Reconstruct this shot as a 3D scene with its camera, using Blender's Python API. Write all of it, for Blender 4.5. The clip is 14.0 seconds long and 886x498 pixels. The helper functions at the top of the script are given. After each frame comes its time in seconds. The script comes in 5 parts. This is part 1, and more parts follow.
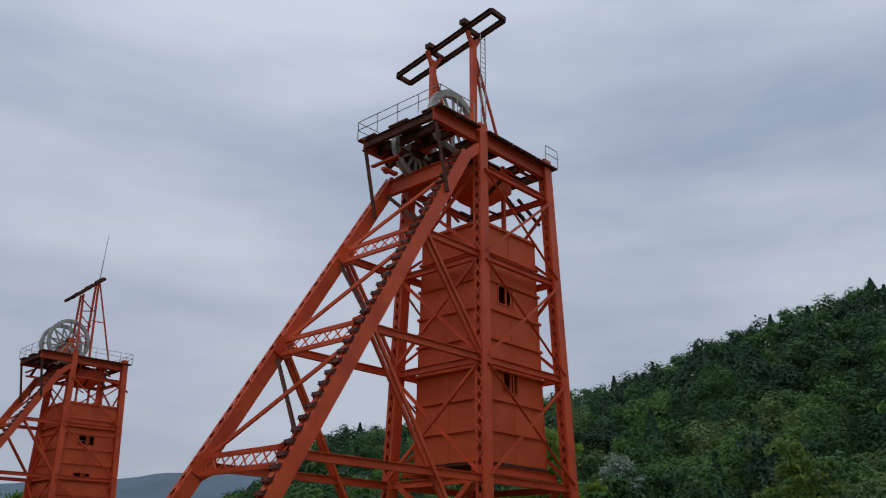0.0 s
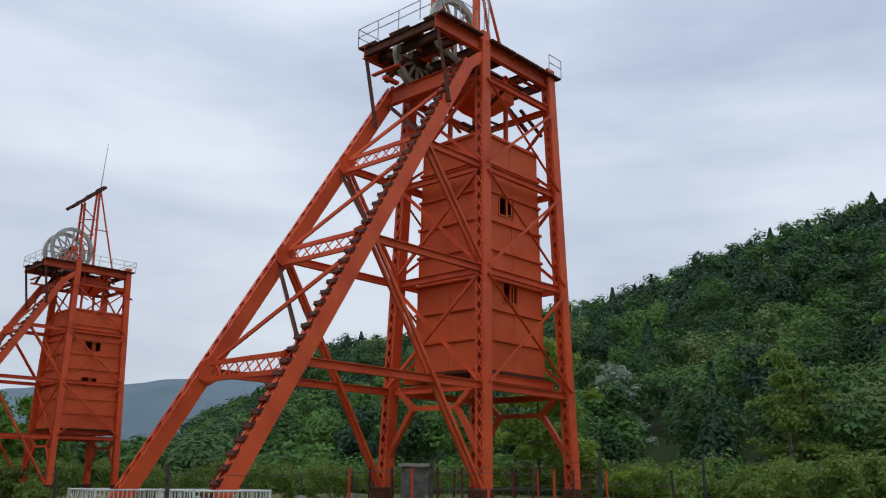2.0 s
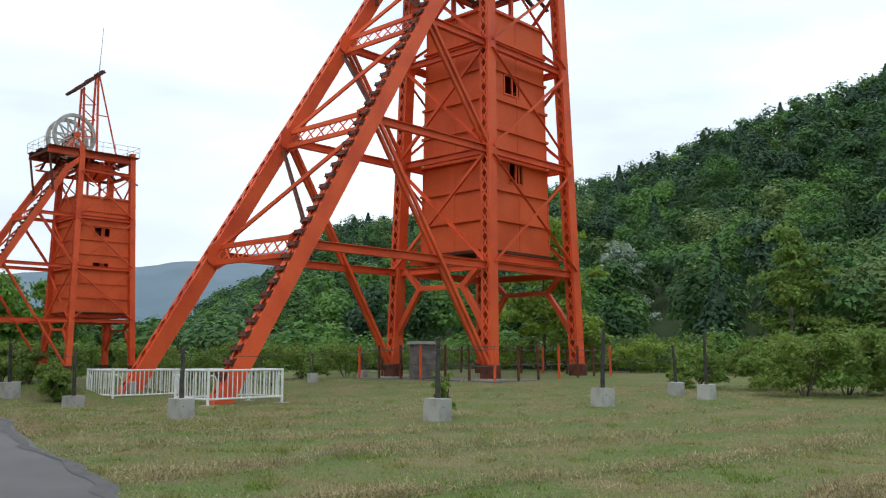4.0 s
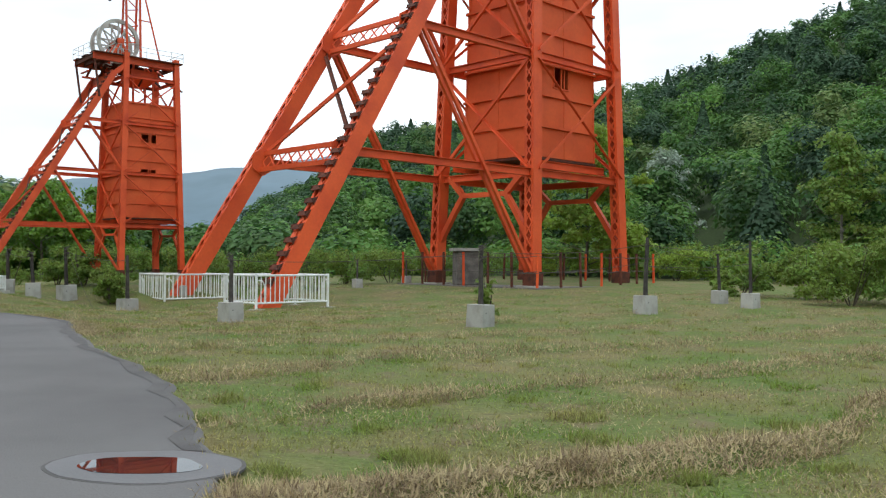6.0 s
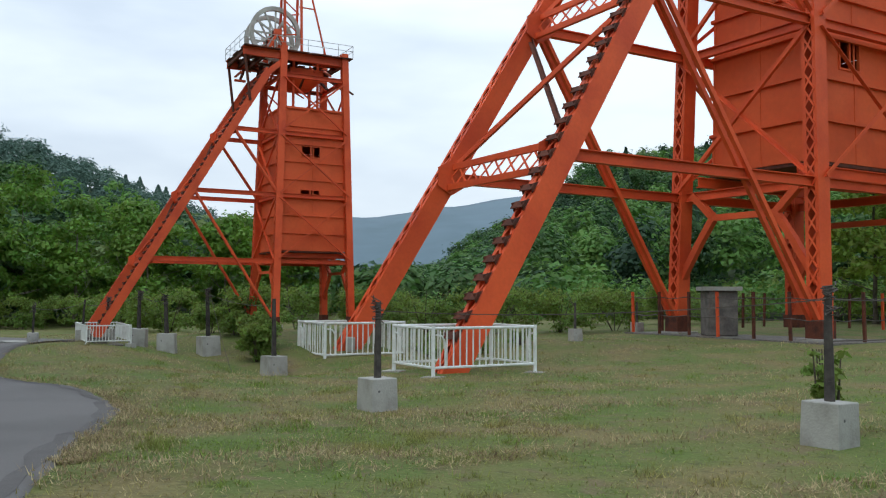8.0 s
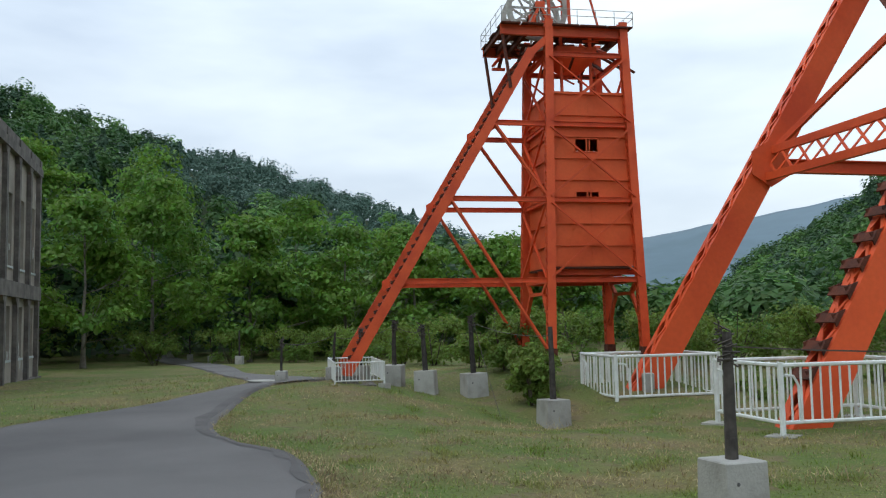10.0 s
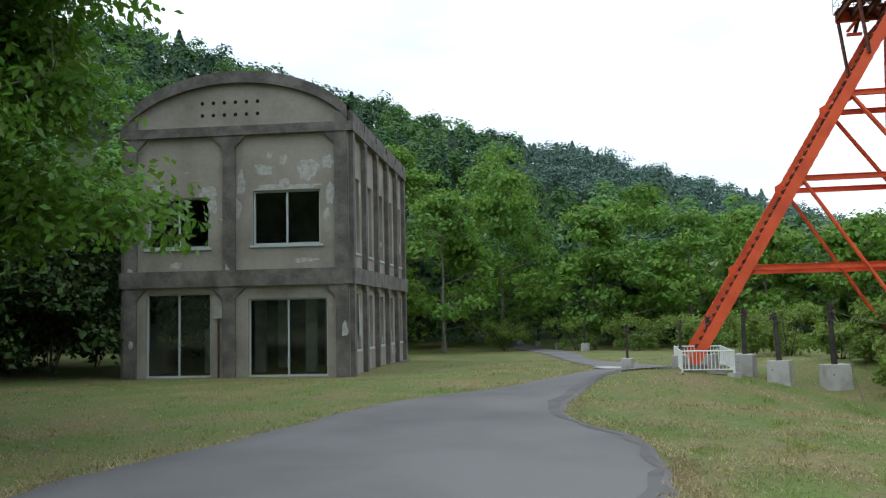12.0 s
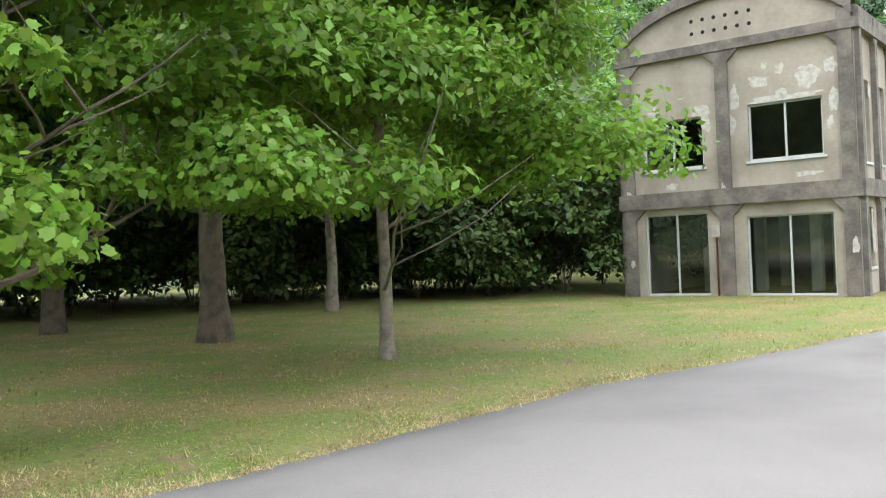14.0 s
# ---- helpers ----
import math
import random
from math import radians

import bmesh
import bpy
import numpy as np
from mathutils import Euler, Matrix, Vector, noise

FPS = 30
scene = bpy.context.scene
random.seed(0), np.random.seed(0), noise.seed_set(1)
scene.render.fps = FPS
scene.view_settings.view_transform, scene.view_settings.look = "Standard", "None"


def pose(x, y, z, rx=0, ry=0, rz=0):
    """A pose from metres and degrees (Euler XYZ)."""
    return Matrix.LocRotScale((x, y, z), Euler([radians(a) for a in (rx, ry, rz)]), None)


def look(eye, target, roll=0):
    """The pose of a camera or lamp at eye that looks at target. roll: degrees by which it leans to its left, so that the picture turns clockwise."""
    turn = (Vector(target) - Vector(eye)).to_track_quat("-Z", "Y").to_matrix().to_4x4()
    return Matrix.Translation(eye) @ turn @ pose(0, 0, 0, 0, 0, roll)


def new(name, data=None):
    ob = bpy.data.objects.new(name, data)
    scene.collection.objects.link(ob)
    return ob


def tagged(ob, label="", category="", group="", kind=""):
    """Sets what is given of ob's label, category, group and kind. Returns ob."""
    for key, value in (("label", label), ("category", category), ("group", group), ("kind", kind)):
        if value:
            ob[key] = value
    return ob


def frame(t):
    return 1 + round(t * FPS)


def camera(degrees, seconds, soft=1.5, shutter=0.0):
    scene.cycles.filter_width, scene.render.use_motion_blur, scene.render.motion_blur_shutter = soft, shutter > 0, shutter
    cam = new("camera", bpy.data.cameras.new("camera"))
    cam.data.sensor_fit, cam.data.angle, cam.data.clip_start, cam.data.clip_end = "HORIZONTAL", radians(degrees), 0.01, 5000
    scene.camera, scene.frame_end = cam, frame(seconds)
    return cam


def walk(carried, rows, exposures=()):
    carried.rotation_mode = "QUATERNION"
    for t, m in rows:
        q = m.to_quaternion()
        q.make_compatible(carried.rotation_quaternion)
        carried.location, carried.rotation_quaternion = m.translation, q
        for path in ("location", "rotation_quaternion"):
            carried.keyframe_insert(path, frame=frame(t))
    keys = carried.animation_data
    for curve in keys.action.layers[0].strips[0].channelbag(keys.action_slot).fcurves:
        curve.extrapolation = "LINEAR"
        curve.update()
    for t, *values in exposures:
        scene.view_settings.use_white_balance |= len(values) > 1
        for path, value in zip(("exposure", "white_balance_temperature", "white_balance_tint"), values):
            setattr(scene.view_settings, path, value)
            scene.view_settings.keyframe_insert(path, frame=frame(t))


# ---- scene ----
# the camera stands, tilts down, moves ahead and then turns to the left
cam = camera(53.91, 14.0, soft=1.2)


def aim(x, y, yaw, pitch, roll, z=1.5):
    a, b = radians(yaw), radians(pitch)
    way = Vector((-math.sin(a) * math.cos(b), math.cos(a) * math.cos(b), math.sin(b)))
    eye = Vector((x, y, z))
    return look(eye, eye + way * 10, roll)


PATH = [
    (0.0, -0.004, 0.029, 4.04, 20.55, 0.38, 1.471),
    (0.5, 0.004, 0.020, 4.18, 19.47, 0.57, 1.467),
    (1.0, 0.006, 0.008, 4.25, 18.19, 0.22, 1.458),
    (1.5, 0.008, -0.008, 4.15, 17.04, 0.25, 1.445),
    (2.0, -0.020, 0.016, 4.03, 14.74, 0.74, 1.432),
    (2.5, -0.023, 0.016, 3.96, 12.95, 0.94, 1.447),
    (3.0, -0.012, -0.011, 3.98, 10.78, 0.75, 1.457),
    (3.5, 0.029, -0.011, 4.20, 8.90, 0.32, 1.491),
    (6.0, 0.011, -0.038, 7.18, 0.71, 0.44, 1.515),
    (6.5, -0.052, 0.131, 10.53, 1.34, 0.47, 1.495),
    (7.0, -0.225, 2.659, 14.77, 1.97, 0.72, 1.610),
    (9.5, -5.168, 13.672, 32.26, 4.85, -0.95, 1.746),
    (10.0, -5.187, 13.611, 38.63, 4.76, -1.04, 1.755),
    (10.5, -5.117, 13.487, 44.86, 4.55, -0.88, 1.763),
    (11.0, -5.090, 13.394, 50.50, 4.38, -0.57, 1.780),
    (11.5, -4.941, 13.290, 55.63, 4.34, -0.54, 1.777),
    (12.0, -4.886, 13.301, 60.84, 4.39, -1.16, 1.766),
    (12.5, -4.806, 13.341, 66.09, 4.36, -1.64, 1.763),
    (13.0, -4.558, 13.197, 72.86, 2.46, -1.25, 1.792),
    (13.5, -4.644, 13.146, 81.52, 1.44, -1.14, 1.860),
    (14.0, -4.545, 13.151, 92.68, -0.06, -2.53, 1.864),
]
EXPOSURES = [(0.0, -1.42, 5750, 10), (1.5, -1.12, 5850, 9), (2.5, -0.7, 5950, 7), (3.5, -0.4, 6000, 5), (6.0, -0.08, 6150, 3), (6.5, -0.12, 6100, 3), (7.0, -0.36, 6000, 3), (9.5, -0.46, 5900, 3), (11.0, -0.32, 5900, 2), (12.5, 0.38, 6050, 2), (13.0, 0.85, 6350, 4), (13.5, 1.35, 6550, 6), (14.0, 1.75, 6600, 7)]
walk(cam, [(t, aim(*row)) for t, *row in PATH], EXPOSURES)

# ---- overcast daylight ----
world = bpy.data.worlds.new("overcast_sky")
scene.world = world
world.use_nodes = True
wn, wl = world.node_tree.nodes, world.node_tree.links
wn.clear()
w_out, w_bg, w_sky = wn.new("ShaderNodeOutputWorld"), wn.new("ShaderNodeBackground"), wn.new("ShaderNodeTexSky")
w_sky.sky_type, w_sky.sun_disc = "NISHITA", False
w_sky.sun_elevation, w_sky.sun_rotation = radians(52), radians(200)
w_sky.air_density, w_sky.dust_density, w_sky.ozone_density = 1.0, 6.0, 1.0
w_geo, w_map, w_noise = wn.new("ShaderNodeTexCoord"), wn.new("ShaderNodeMapping"), wn.new("ShaderNodeTexNoise")
w_map.inputs["Scale"].default_value = (1.2, 1.2, 4.5)
w_noise.inputs["Scale"].default_value, w_noise.inputs["Detail"].default_value, w_noise.inputs["Roughness"].default_value = 1.25, 6.0, 0.5
w_ramp = wn.new("ShaderNodeValToRGB")
w_ramp.color_ramp.elements[0].position, w_ramp.color_ramp.elements[0].color = 0.36, (0.56, 0.60, 0.70, 1)
w_ramp.color_ramp.elements[1].position, w_ramp.color_ramp.elements[1].color = 0.64, (0.97, 0.98, 1.0, 1)
w_mix = wn.new("ShaderNodeMix")
w_mix.data_type = "RGBA"
w_mix.inputs[0].default_value = 0.985
w_sep, w_hor = wn.new("ShaderNodeSeparateXYZ"), wn.new("ShaderNodeMapRange")
w_hor.inputs["From Min"].default_value, w_hor.inputs["From Max"].default_value = 0.12, 0.62
w_hor.inputs["To Min"].default_value, w_hor.inputs["To Max"].default_value = 0.98, 1.30
w_scale = wn.new("ShaderNodeVectorMath")
w_scale.operation = "SCALE"
wl.new(w_geo.outputs["Generated"], w_map.inputs["Vector"])
wl.new(w_map.outputs["Vector"], w_noise.inputs["Vector"])
wl.new(w_noise.outputs["Fac"], w_ramp.inputs["Fac"])
wl.new(w_geo.outputs["Generated"], w_sep.inputs[0])
wl.new(w_sep.outputs["Z"], w_hor.inputs["Value"])
wl.new(w_ramp.outputs["Color"], w_scale.inputs[0])
wl.new(w_hor.outputs["Result"], w_scale.inputs["Scale"])
wl.new(w_sky.outputs["Color"], w_mix.inputs[6])
wl.new(w_scale.outputs["Vector"], w_mix.inputs[7])
wl.new(w_mix.outputs[2], w_bg.inputs["Color"])
w_bg.inputs["Strength"].default_value = 1.38
wl.new(w_bg.outputs["Background"], w_out.inputs["Surface"])
sun = new("sun", bpy.data.lights.new("sun", "SUN"))
sun.data.energy, sun.data.angle, sun.data.color = 0.6, radians(40), (1.0, 0.97, 0.92)
sun.matrix_world = look((0, 0, 60), (14, 40, 0))


# ---- materials ----
def mat(name, base, rough=0.8, metal=0.0, var=0.25, scale=1.5, fine=18.0, bump=0.25, second=None, second_at=0.55, object_var=0.0, spec=0.4, detail=5.0, through_light=0.0, islands=0.0):
    m = bpy.data.materials.new(name)
    m.use_nodes = True
    nt, nodes, links = m.node_tree, m.node_tree.nodes, m.node_tree.links
    bsdf = nodes["Principled BSDF"]
    bsdf.inputs["Roughness"].default_value, bsdf.inputs["Metallic"].default_value = rough, metal
    bsdf.inputs["Specular IOR Level"].default_value = spec
    coord = nodes.new("ShaderNodeTexCoord")
    big, small = nodes.new("ShaderNodeTexNoise"), nodes.new("ShaderNodeTexNoise")
    big.inputs["Scale"].default_value, small.inputs["Scale"].default_value = scale, fine
    big.inputs["Detail"].default_value, small.inputs["Detail"].default_value = detail, 4.0
    links.new(coord.outputs["Object"], big.inputs["Vector"])
    links.new(coord.outputs["Object"], small.inputs["Vector"])
    ramp = nodes.new("ShaderNodeValToRGB")
    two = second or tuple(c * (1 - var) for c in base)
    ramp.color_ramp.elements[0].position, ramp.color_ramp.elements[1].position = second_at - 0.12, second_at + 0.12
    ramp.color_ramp.elements[0].color, ramp.color_ramp.elements[1].color = (*base, 1), (*two, 1)
    links.new(big.outputs["Fac"], ramp.inputs["Fac"])
    hsv = nodes.new("ShaderNodeHueSaturation")
    links.new(ramp.outputs["Color"], hsv.inputs["Color"])
    mr = nodes.new("ShaderNodeMapRange")
    mr.inputs["To Min"].default_value, mr.inputs["To Max"].default_value = 1 - var, 1 + var
    links.new(small.outputs["Fac"], mr.inputs["Value"])
    value = mr.outputs["Result"]
    if object_var or islands:
        info = nodes.new("ShaderNodeNewGeometry" if islands else "ShaderNodeObjectInfo")
        r2 = nodes.new("ShaderNodeMapRange")
        v = islands or object_var
        r2.inputs["To Min"].default_value, r2.inputs["To Max"].default_value = 1 - v, 1 + v
        links.new(info.outputs["Random Per Island" if islands else "Random"], r2.inputs["Value"])
        mul = nodes.new("ShaderNodeMath")
        mul.operation = "MULTIPLY"
        links.new(value, mul.inputs[0])
        links.new(r2.outputs["Result"], mul.inputs[1])
        value = mul.outputs["Value"]
        if islands:
            r3 = nodes.new("ShaderNodeMapRange")
            r3.inputs["To Min"].default_value, r3.inputs["To Max"].default_value = 0.485, 0.515
            links.new(info.outputs["Random Per Island"], r3.inputs["Value"])
            links.new(r3.outputs["Result"], hsv.inputs["Hue"])
    links.new(value, hsv.inputs["Value"])
    links.new(hsv.outputs["Color"], bsdf.inputs["Base Color"])
    if bump:
        b = nodes.new("ShaderNodeBump")
        b.inputs["Strength"].default_value, b.inputs["Distance"].default_value = bump, 0.03
        links.new(small.outputs["Fac"], b.inputs["Height"])
        links.new(b.outputs["Normal"], bsdf.inputs["Normal"])
    if through_light:
        tr, ad = nodes.new("ShaderNodeBsdfTranslucent"), nodes.new("ShaderNodeMixShader")
        ad.inputs["Fac"].default_value = through_light
        links.new(hsv.outputs["Color"], tr.inputs["Color"])
        links.new(bsdf.outputs["BSDF"], ad.inputs[1])
        links.new(tr.outputs["BSDF"], ad.inputs[2])
        links.new(ad.outputs["Shader"], nodes["Material Output"].inputs["Surface"])
    return m


ORANGE = mat("orange_paint", (0.70, 0.10, 0.025), 0.55, var=0.12, scale=0.5, fine=9.0, second=(0.56, 0.066, 0.018), bump=0.15, object_var=0.10)
PANEL = mat("orange_panel_paint", (0.72, 0.12, 0.03), 0.6, var=0.10, scale=0.35, fine=5.0, second=(0.60, 0.085, 0.02), bump=0.12)
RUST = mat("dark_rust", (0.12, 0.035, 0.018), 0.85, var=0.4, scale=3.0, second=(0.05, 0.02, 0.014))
GREY_PAINT = mat("grey_white_paint", (0.52, 0.52, 0.48), 0.6, var=0.2, scale=1.2, second=(0.36, 0.34, 0.30))
WHITE = mat("white_fence_paint", (0.78, 0.80, 0.78), 0.5, var=0.08, scale=4.0, second=(0.66, 0.67, 0.64), bump=0.05)
CONCRETE = mat("pale_concrete", (0.40, 0.39, 0.36), 0.9, var=0.12, scale=3.0, fine=30.0, second=(0.29, 0.28, 0.25), bump=0.3, object_var=0.12)
PLASTER = mat("weathered_render", (0.345, 0.312, 0.265), 0.92, var=0.16, scale=0.7, fine=8.0, second=(0.235, 0.21, 0.178), bump=0.25, detail=9.0)
FRAME_CONC = mat("stained_frame_concrete", (0.185, 0.168, 0.15), 0.95, var=0.35, scale=2.2, fine=14.0, second=(0.105, 0.096, 0.088), second_at=0.5, detail=12.0, bump=0.4)
PATCH = mat("pale_filler_patch", (0.47, 0.46, 0.43), 0.9, var=0.2, scale=7.0, second=(0.33, 0.31, 0.28), detail=9.0)
SILL = mat("pale_window_frame", (0.46, 0.50, 0.50), 0.5, var=0.08, scale=4.0)
ASPHALT = mat("asphalt", (0.162, 0.153, 0.148), 0.88, var=0.16, scale=0.3, fine=55.0, second=(0.112, 0.105, 0.102), bump=0.3, detail=9.0)
WET_AND_HOLE = mat("damp_asphalt_and_hole_shade", (0.135, 0.13, 0.132), 0.5, var=0.15, scale=1.0, fine=40.0, bump=0.1)
SILT = mat("dark_silt_line", (0.12, 0.112, 0.108), 0.9, var=0.25, scale=2.0, fine=40.0)
HOLE_SHADE = mat("painted_hole_black", (0.012, 0.011, 0.010), 0.95, var=0.2, bump=0)
WOOD = mat("old_post_wood", (0.075, 0.066, 0.058), 0.9, var=0.35, scale=5.0, second=(0.035, 0.03, 0.028), object_var=0.35)
WIRE = mat("rusty_wire", (0.10, 0.085, 0.075), 0.7, var=0.2, bump=0)
BARK = mat("bark", (0.115, 0.095, 0.07), 0.95, var=0.35, scale=4.0, fine=24.0, second=(0.06, 0.05, 0.04), bump=0.6)
PALE_BARK = mat("pale_bark", (0.22, 0.20, 0.165), 0.95, var=0.3, scale=5.0, fine=24.0, second=(0.12, 0.105, 0.085), bump=0.5)
GRAVEL = mat("grey_gravel", (0.19, 0.175, 0.16), 0.95, var=0.4, scale=6.0, fine=40.0, second=(0.11, 0.10, 0.09), bump=0.6)
LEAF_MAPLE = mat("maple_leaf", (0.15, 0.27, 0.03), 0.5, var=0.2, scale=0.8, second=(0.10, 0.205, 0.024), through_light=0.45, islands=0.35, bump=0)
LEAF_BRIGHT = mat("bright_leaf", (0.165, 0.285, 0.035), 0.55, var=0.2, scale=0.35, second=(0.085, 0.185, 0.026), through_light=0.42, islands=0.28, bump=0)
LEAF_BUSH = mat("bush_leaf", (0.20, 0.275, 0.05), 0.55, var=0.25, scale=0.7, second=(0.15, 0.25, 0.05), through_light=0.5, islands=0.4, bump=0)
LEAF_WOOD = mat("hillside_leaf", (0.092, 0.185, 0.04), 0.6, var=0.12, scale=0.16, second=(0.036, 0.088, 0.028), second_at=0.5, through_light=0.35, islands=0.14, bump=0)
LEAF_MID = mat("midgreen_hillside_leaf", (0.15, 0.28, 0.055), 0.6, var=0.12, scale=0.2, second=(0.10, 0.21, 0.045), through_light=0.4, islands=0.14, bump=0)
LEAF_OLIVE = mat("olive_hillside_leaf", (0.20, 0.27, 0.085), 0.6, var=0.12, scale=0.2, second=(0.13, 0.20, 0.06), through_light=0.4, islands=0.14, bump=0)
NEEDLES = mat("dark_conifer_needles", (0.045, 0.095, 0.042), 0.7, var=0.12, scale=0.2, second=(0.03, 0.07, 0.036), through_light=0.2, islands=0.14, bump=0)
# undergrowth leaf: the wood's deep shade is painted into its colour
LEAF_SHADE = mat("shade_painted_leaf", (0.06, 0.105, 0.022), 0.65, var=0.2, scale=0.3, second=(0.03, 0.06, 0.018), through_light=0.2, islands=0.25, bump=0)
LEAF_YELLOW = mat("yellow_green_leaf", (0.30, 0.40, 0.06), 0.55, var=0.2, scale=0.5, second=(0.21, 0.32, 0.05), through_light=0.5, islands=0.35, bump=0)
# far leaves: bluish distance haze is mixed into the green
LEAF_HAZED = mat("haze_tinted_leaf", (0.10, 0.165, 0.125), 0.8, var=0.12, scale=0.06, second=(0.08, 0.14, 0.112), through_light=0.25, islands=0.15, bump=0)
GRASS = mat("grass_blade", (0.19, 0.265, 0.042), 0.6, var=0.2, scale=0.55, fine=5.0, second=(0.33, 0.285, 0.105), second_at=0.51, through_light=0.5, islands=0.4, bump=0, detail=8.0)
HAY = mat("dry_hay", (0.44, 0.35, 0.20), 0.8, var=0.2, scale=1.5, second=(0.25, 0.18, 0.10), through_light=0.35, islands=0.45, bump=0)


def glass_material():
    m = bpy.data.materials.new("dark_window_glass")
    m.use_nodes = True
    b = m.node_tree.nodes["Principled BSDF"]
    b.inputs["Base Color"].default_value = (0.75, 0.82, 0.8, 1)
    b.inputs["Roughness"].default_value, b.inputs["Transmission Weight"].default_value, b.inputs["IOR"].default_value = 0.03, 1.0, 1.45
    return m


def water_material():
    m = bpy.data.materials.new("puddle_water")
    m.use_nodes = True
    b = m.node_tree.nodes["Principled BSDF"]
    b.inputs["Base Color"].default_value = (0.02, 0.018, 0.018, 1)
    b.inputs["Roughness"].default_value, b.inputs["Specular IOR Level"].default_value = 0.02, 0.9
    return m


GLASS, WATER = glass_material(), water_material()


def ground_material():
    """Short grass with straw and bare brown earth showing through at three scales."""
    m = mat("mown_grass_ground", (0.10, 0.142, 0.026), 0.95, var=0.45, scale=0.55, fine=16.0, second=(0.18, 0.15, 0.058), second_at=0.53, bump=1.0, detail=9.0)
    nodes, links = m.node_tree.nodes, m.node_tree.links
    bsdf, hsv = nodes["Principled BSDF"], nodes["Hue/Saturation/Value"]
    coord = nodes["Texture Coordinate"]
    last = hsv.outputs["Color"]
    for scale, lo, hi, colour, amount in ((1.7, 0.56, 0.66, (0.17, 0.125, 0.070), 0.75), (6.0, 0.57, 0.68, (0.055, 0.062, 0.022), 0.6), (34.0, 0.58, 0.7, (0.30, 0.25, 0.13), 0.6)):
        tex, ramp, mix = nodes.new("ShaderNodeTexNoise"), nodes.new("ShaderNodeMapRange"), nodes.new("ShaderNodeMix")
        tex.inputs["Scale"].default_value, tex.inputs["Detail"].default_value = scale, 6.0
        ramp.inputs["From Min"].default_value, ramp.inputs["From Max"].default_value, ramp.inputs["To Max"].default_value = lo, hi, amount
        mix.data_type = "RGBA"
        links.new(coord.outputs["Object"], tex.inputs["Vector"])
        links.new(tex.outputs["Fac"], ramp.inputs["Value"])
        links.new(ramp.outputs["Result"], mix.inputs[0])
        links.new(last, mix.inputs[6])
        mix.inputs[7].default_value = (*colour, 1)
        last = mix.outputs[2]
    links.new(last, bsdf.inputs["Base Color"])
    return m


GROUND = ground_material()
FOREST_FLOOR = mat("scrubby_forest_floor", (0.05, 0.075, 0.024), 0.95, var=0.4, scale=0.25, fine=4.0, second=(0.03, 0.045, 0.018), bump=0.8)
LEAF_PALE = mat("silvery_leaf", (0.36, 0.42, 0.34), 0.6, var=0.2, scale=0.5, second=(0.16, 0.24, 0.12), through_light=0.3, islands=0.3, bump=0)


# ---- building blocks for meshes ----
def part(name, bm, material, parent=None, label="", smooth=False):
    me = bpy.data.meshes.new(name)
    bm.normal_update()
    bm.to_mesh(me)
    bm.free()
    me.materials.append(material)
    if smooth:
        me.shade_smooth()
    ob = new(name, me)
    if parent is not None:
        ob.parent = parent
    if label:
        ob["label"] = label
    return ob


def thing(name, m, label, category, group="", kind=""):
    ob = new(name)
    ob.empty_display_size = 0.3
    ob.matrix_basis = m
    return tagged(ob, label, category, group, kind)


def box(bm, lo, hi, m=None):
    c = [(lo[i] + hi[i]) / 2 for i in range(3)]
    s = [abs(hi[i] - lo[i]) for i in range(3)]
    mt = Matrix.Translation(c) @ Matrix.Diagonal((*s, 1))
    bmesh.ops.create_cube(bm, size=1, matrix=(m @ mt) if m else mt)


def axis_frame(p, q, up=(0, 0, 1)):
    p, q = Vector(p), Vector(q)
    z = (q - p).normalized()
    u = Vector(up)
    if abs(z.dot(u.normalized())) > 0.99:
        u = Vector((0, 1, 0))
    x = u.cross(z).normalized()
    y = z.cross(x)
    return Matrix(((x.x, y.x, z.x, p.x), (x.y, y.y, z.y, p.y), (x.z, y.z, z.z, p.z), (0, 0, 0, 1))), (q - p).length


def bar(bm, p, q, w, h=None, up=(0, 0, 1)):
    m, n = axis_frame(p, q, up)
    h = h or w
    box(bm, (-w / 2, -h / 2, 0), (w / 2, h / 2, n), m)


def ibeam(bm, p, q, w, h, t=0.03, up=(0, 0, 1)):
    m, n = axis_frame(p, q, up)
    box(bm, (-w / 2, h / 2 - t, 0), (w / 2, h / 2, n), m)
    box(bm, (-w / 2, -h / 2, 0), (w / 2, -h / 2 + t, n), m)
    box(bm, (-t / 2, -h / 2 + t, 0), (t / 2, h / 2 - t, n), m)


def angle_bar(bm, p, q, w, t=0.02, up=(0, 0, 1)):
    m, n = axis_frame(p, q, up)
    box(bm, (-w / 2, -w / 2, 0), (w / 2, -w / 2 + t, n), m)
    box(bm, (-w / 2, -w / 2 + t, 0), (-w / 2 + t, w / 2, n), m)


def rod(bm, p, q, r, seg=6, r2=None):
    m, n = axis_frame(p, q)
    bmesh.ops.create_cone(bm, cap_ends=True, segments=seg, radius1=r, radius2=r if r2 is None else r2, depth=n, matrix=m @ Matrix.Translation((0, 0, n / 2)))


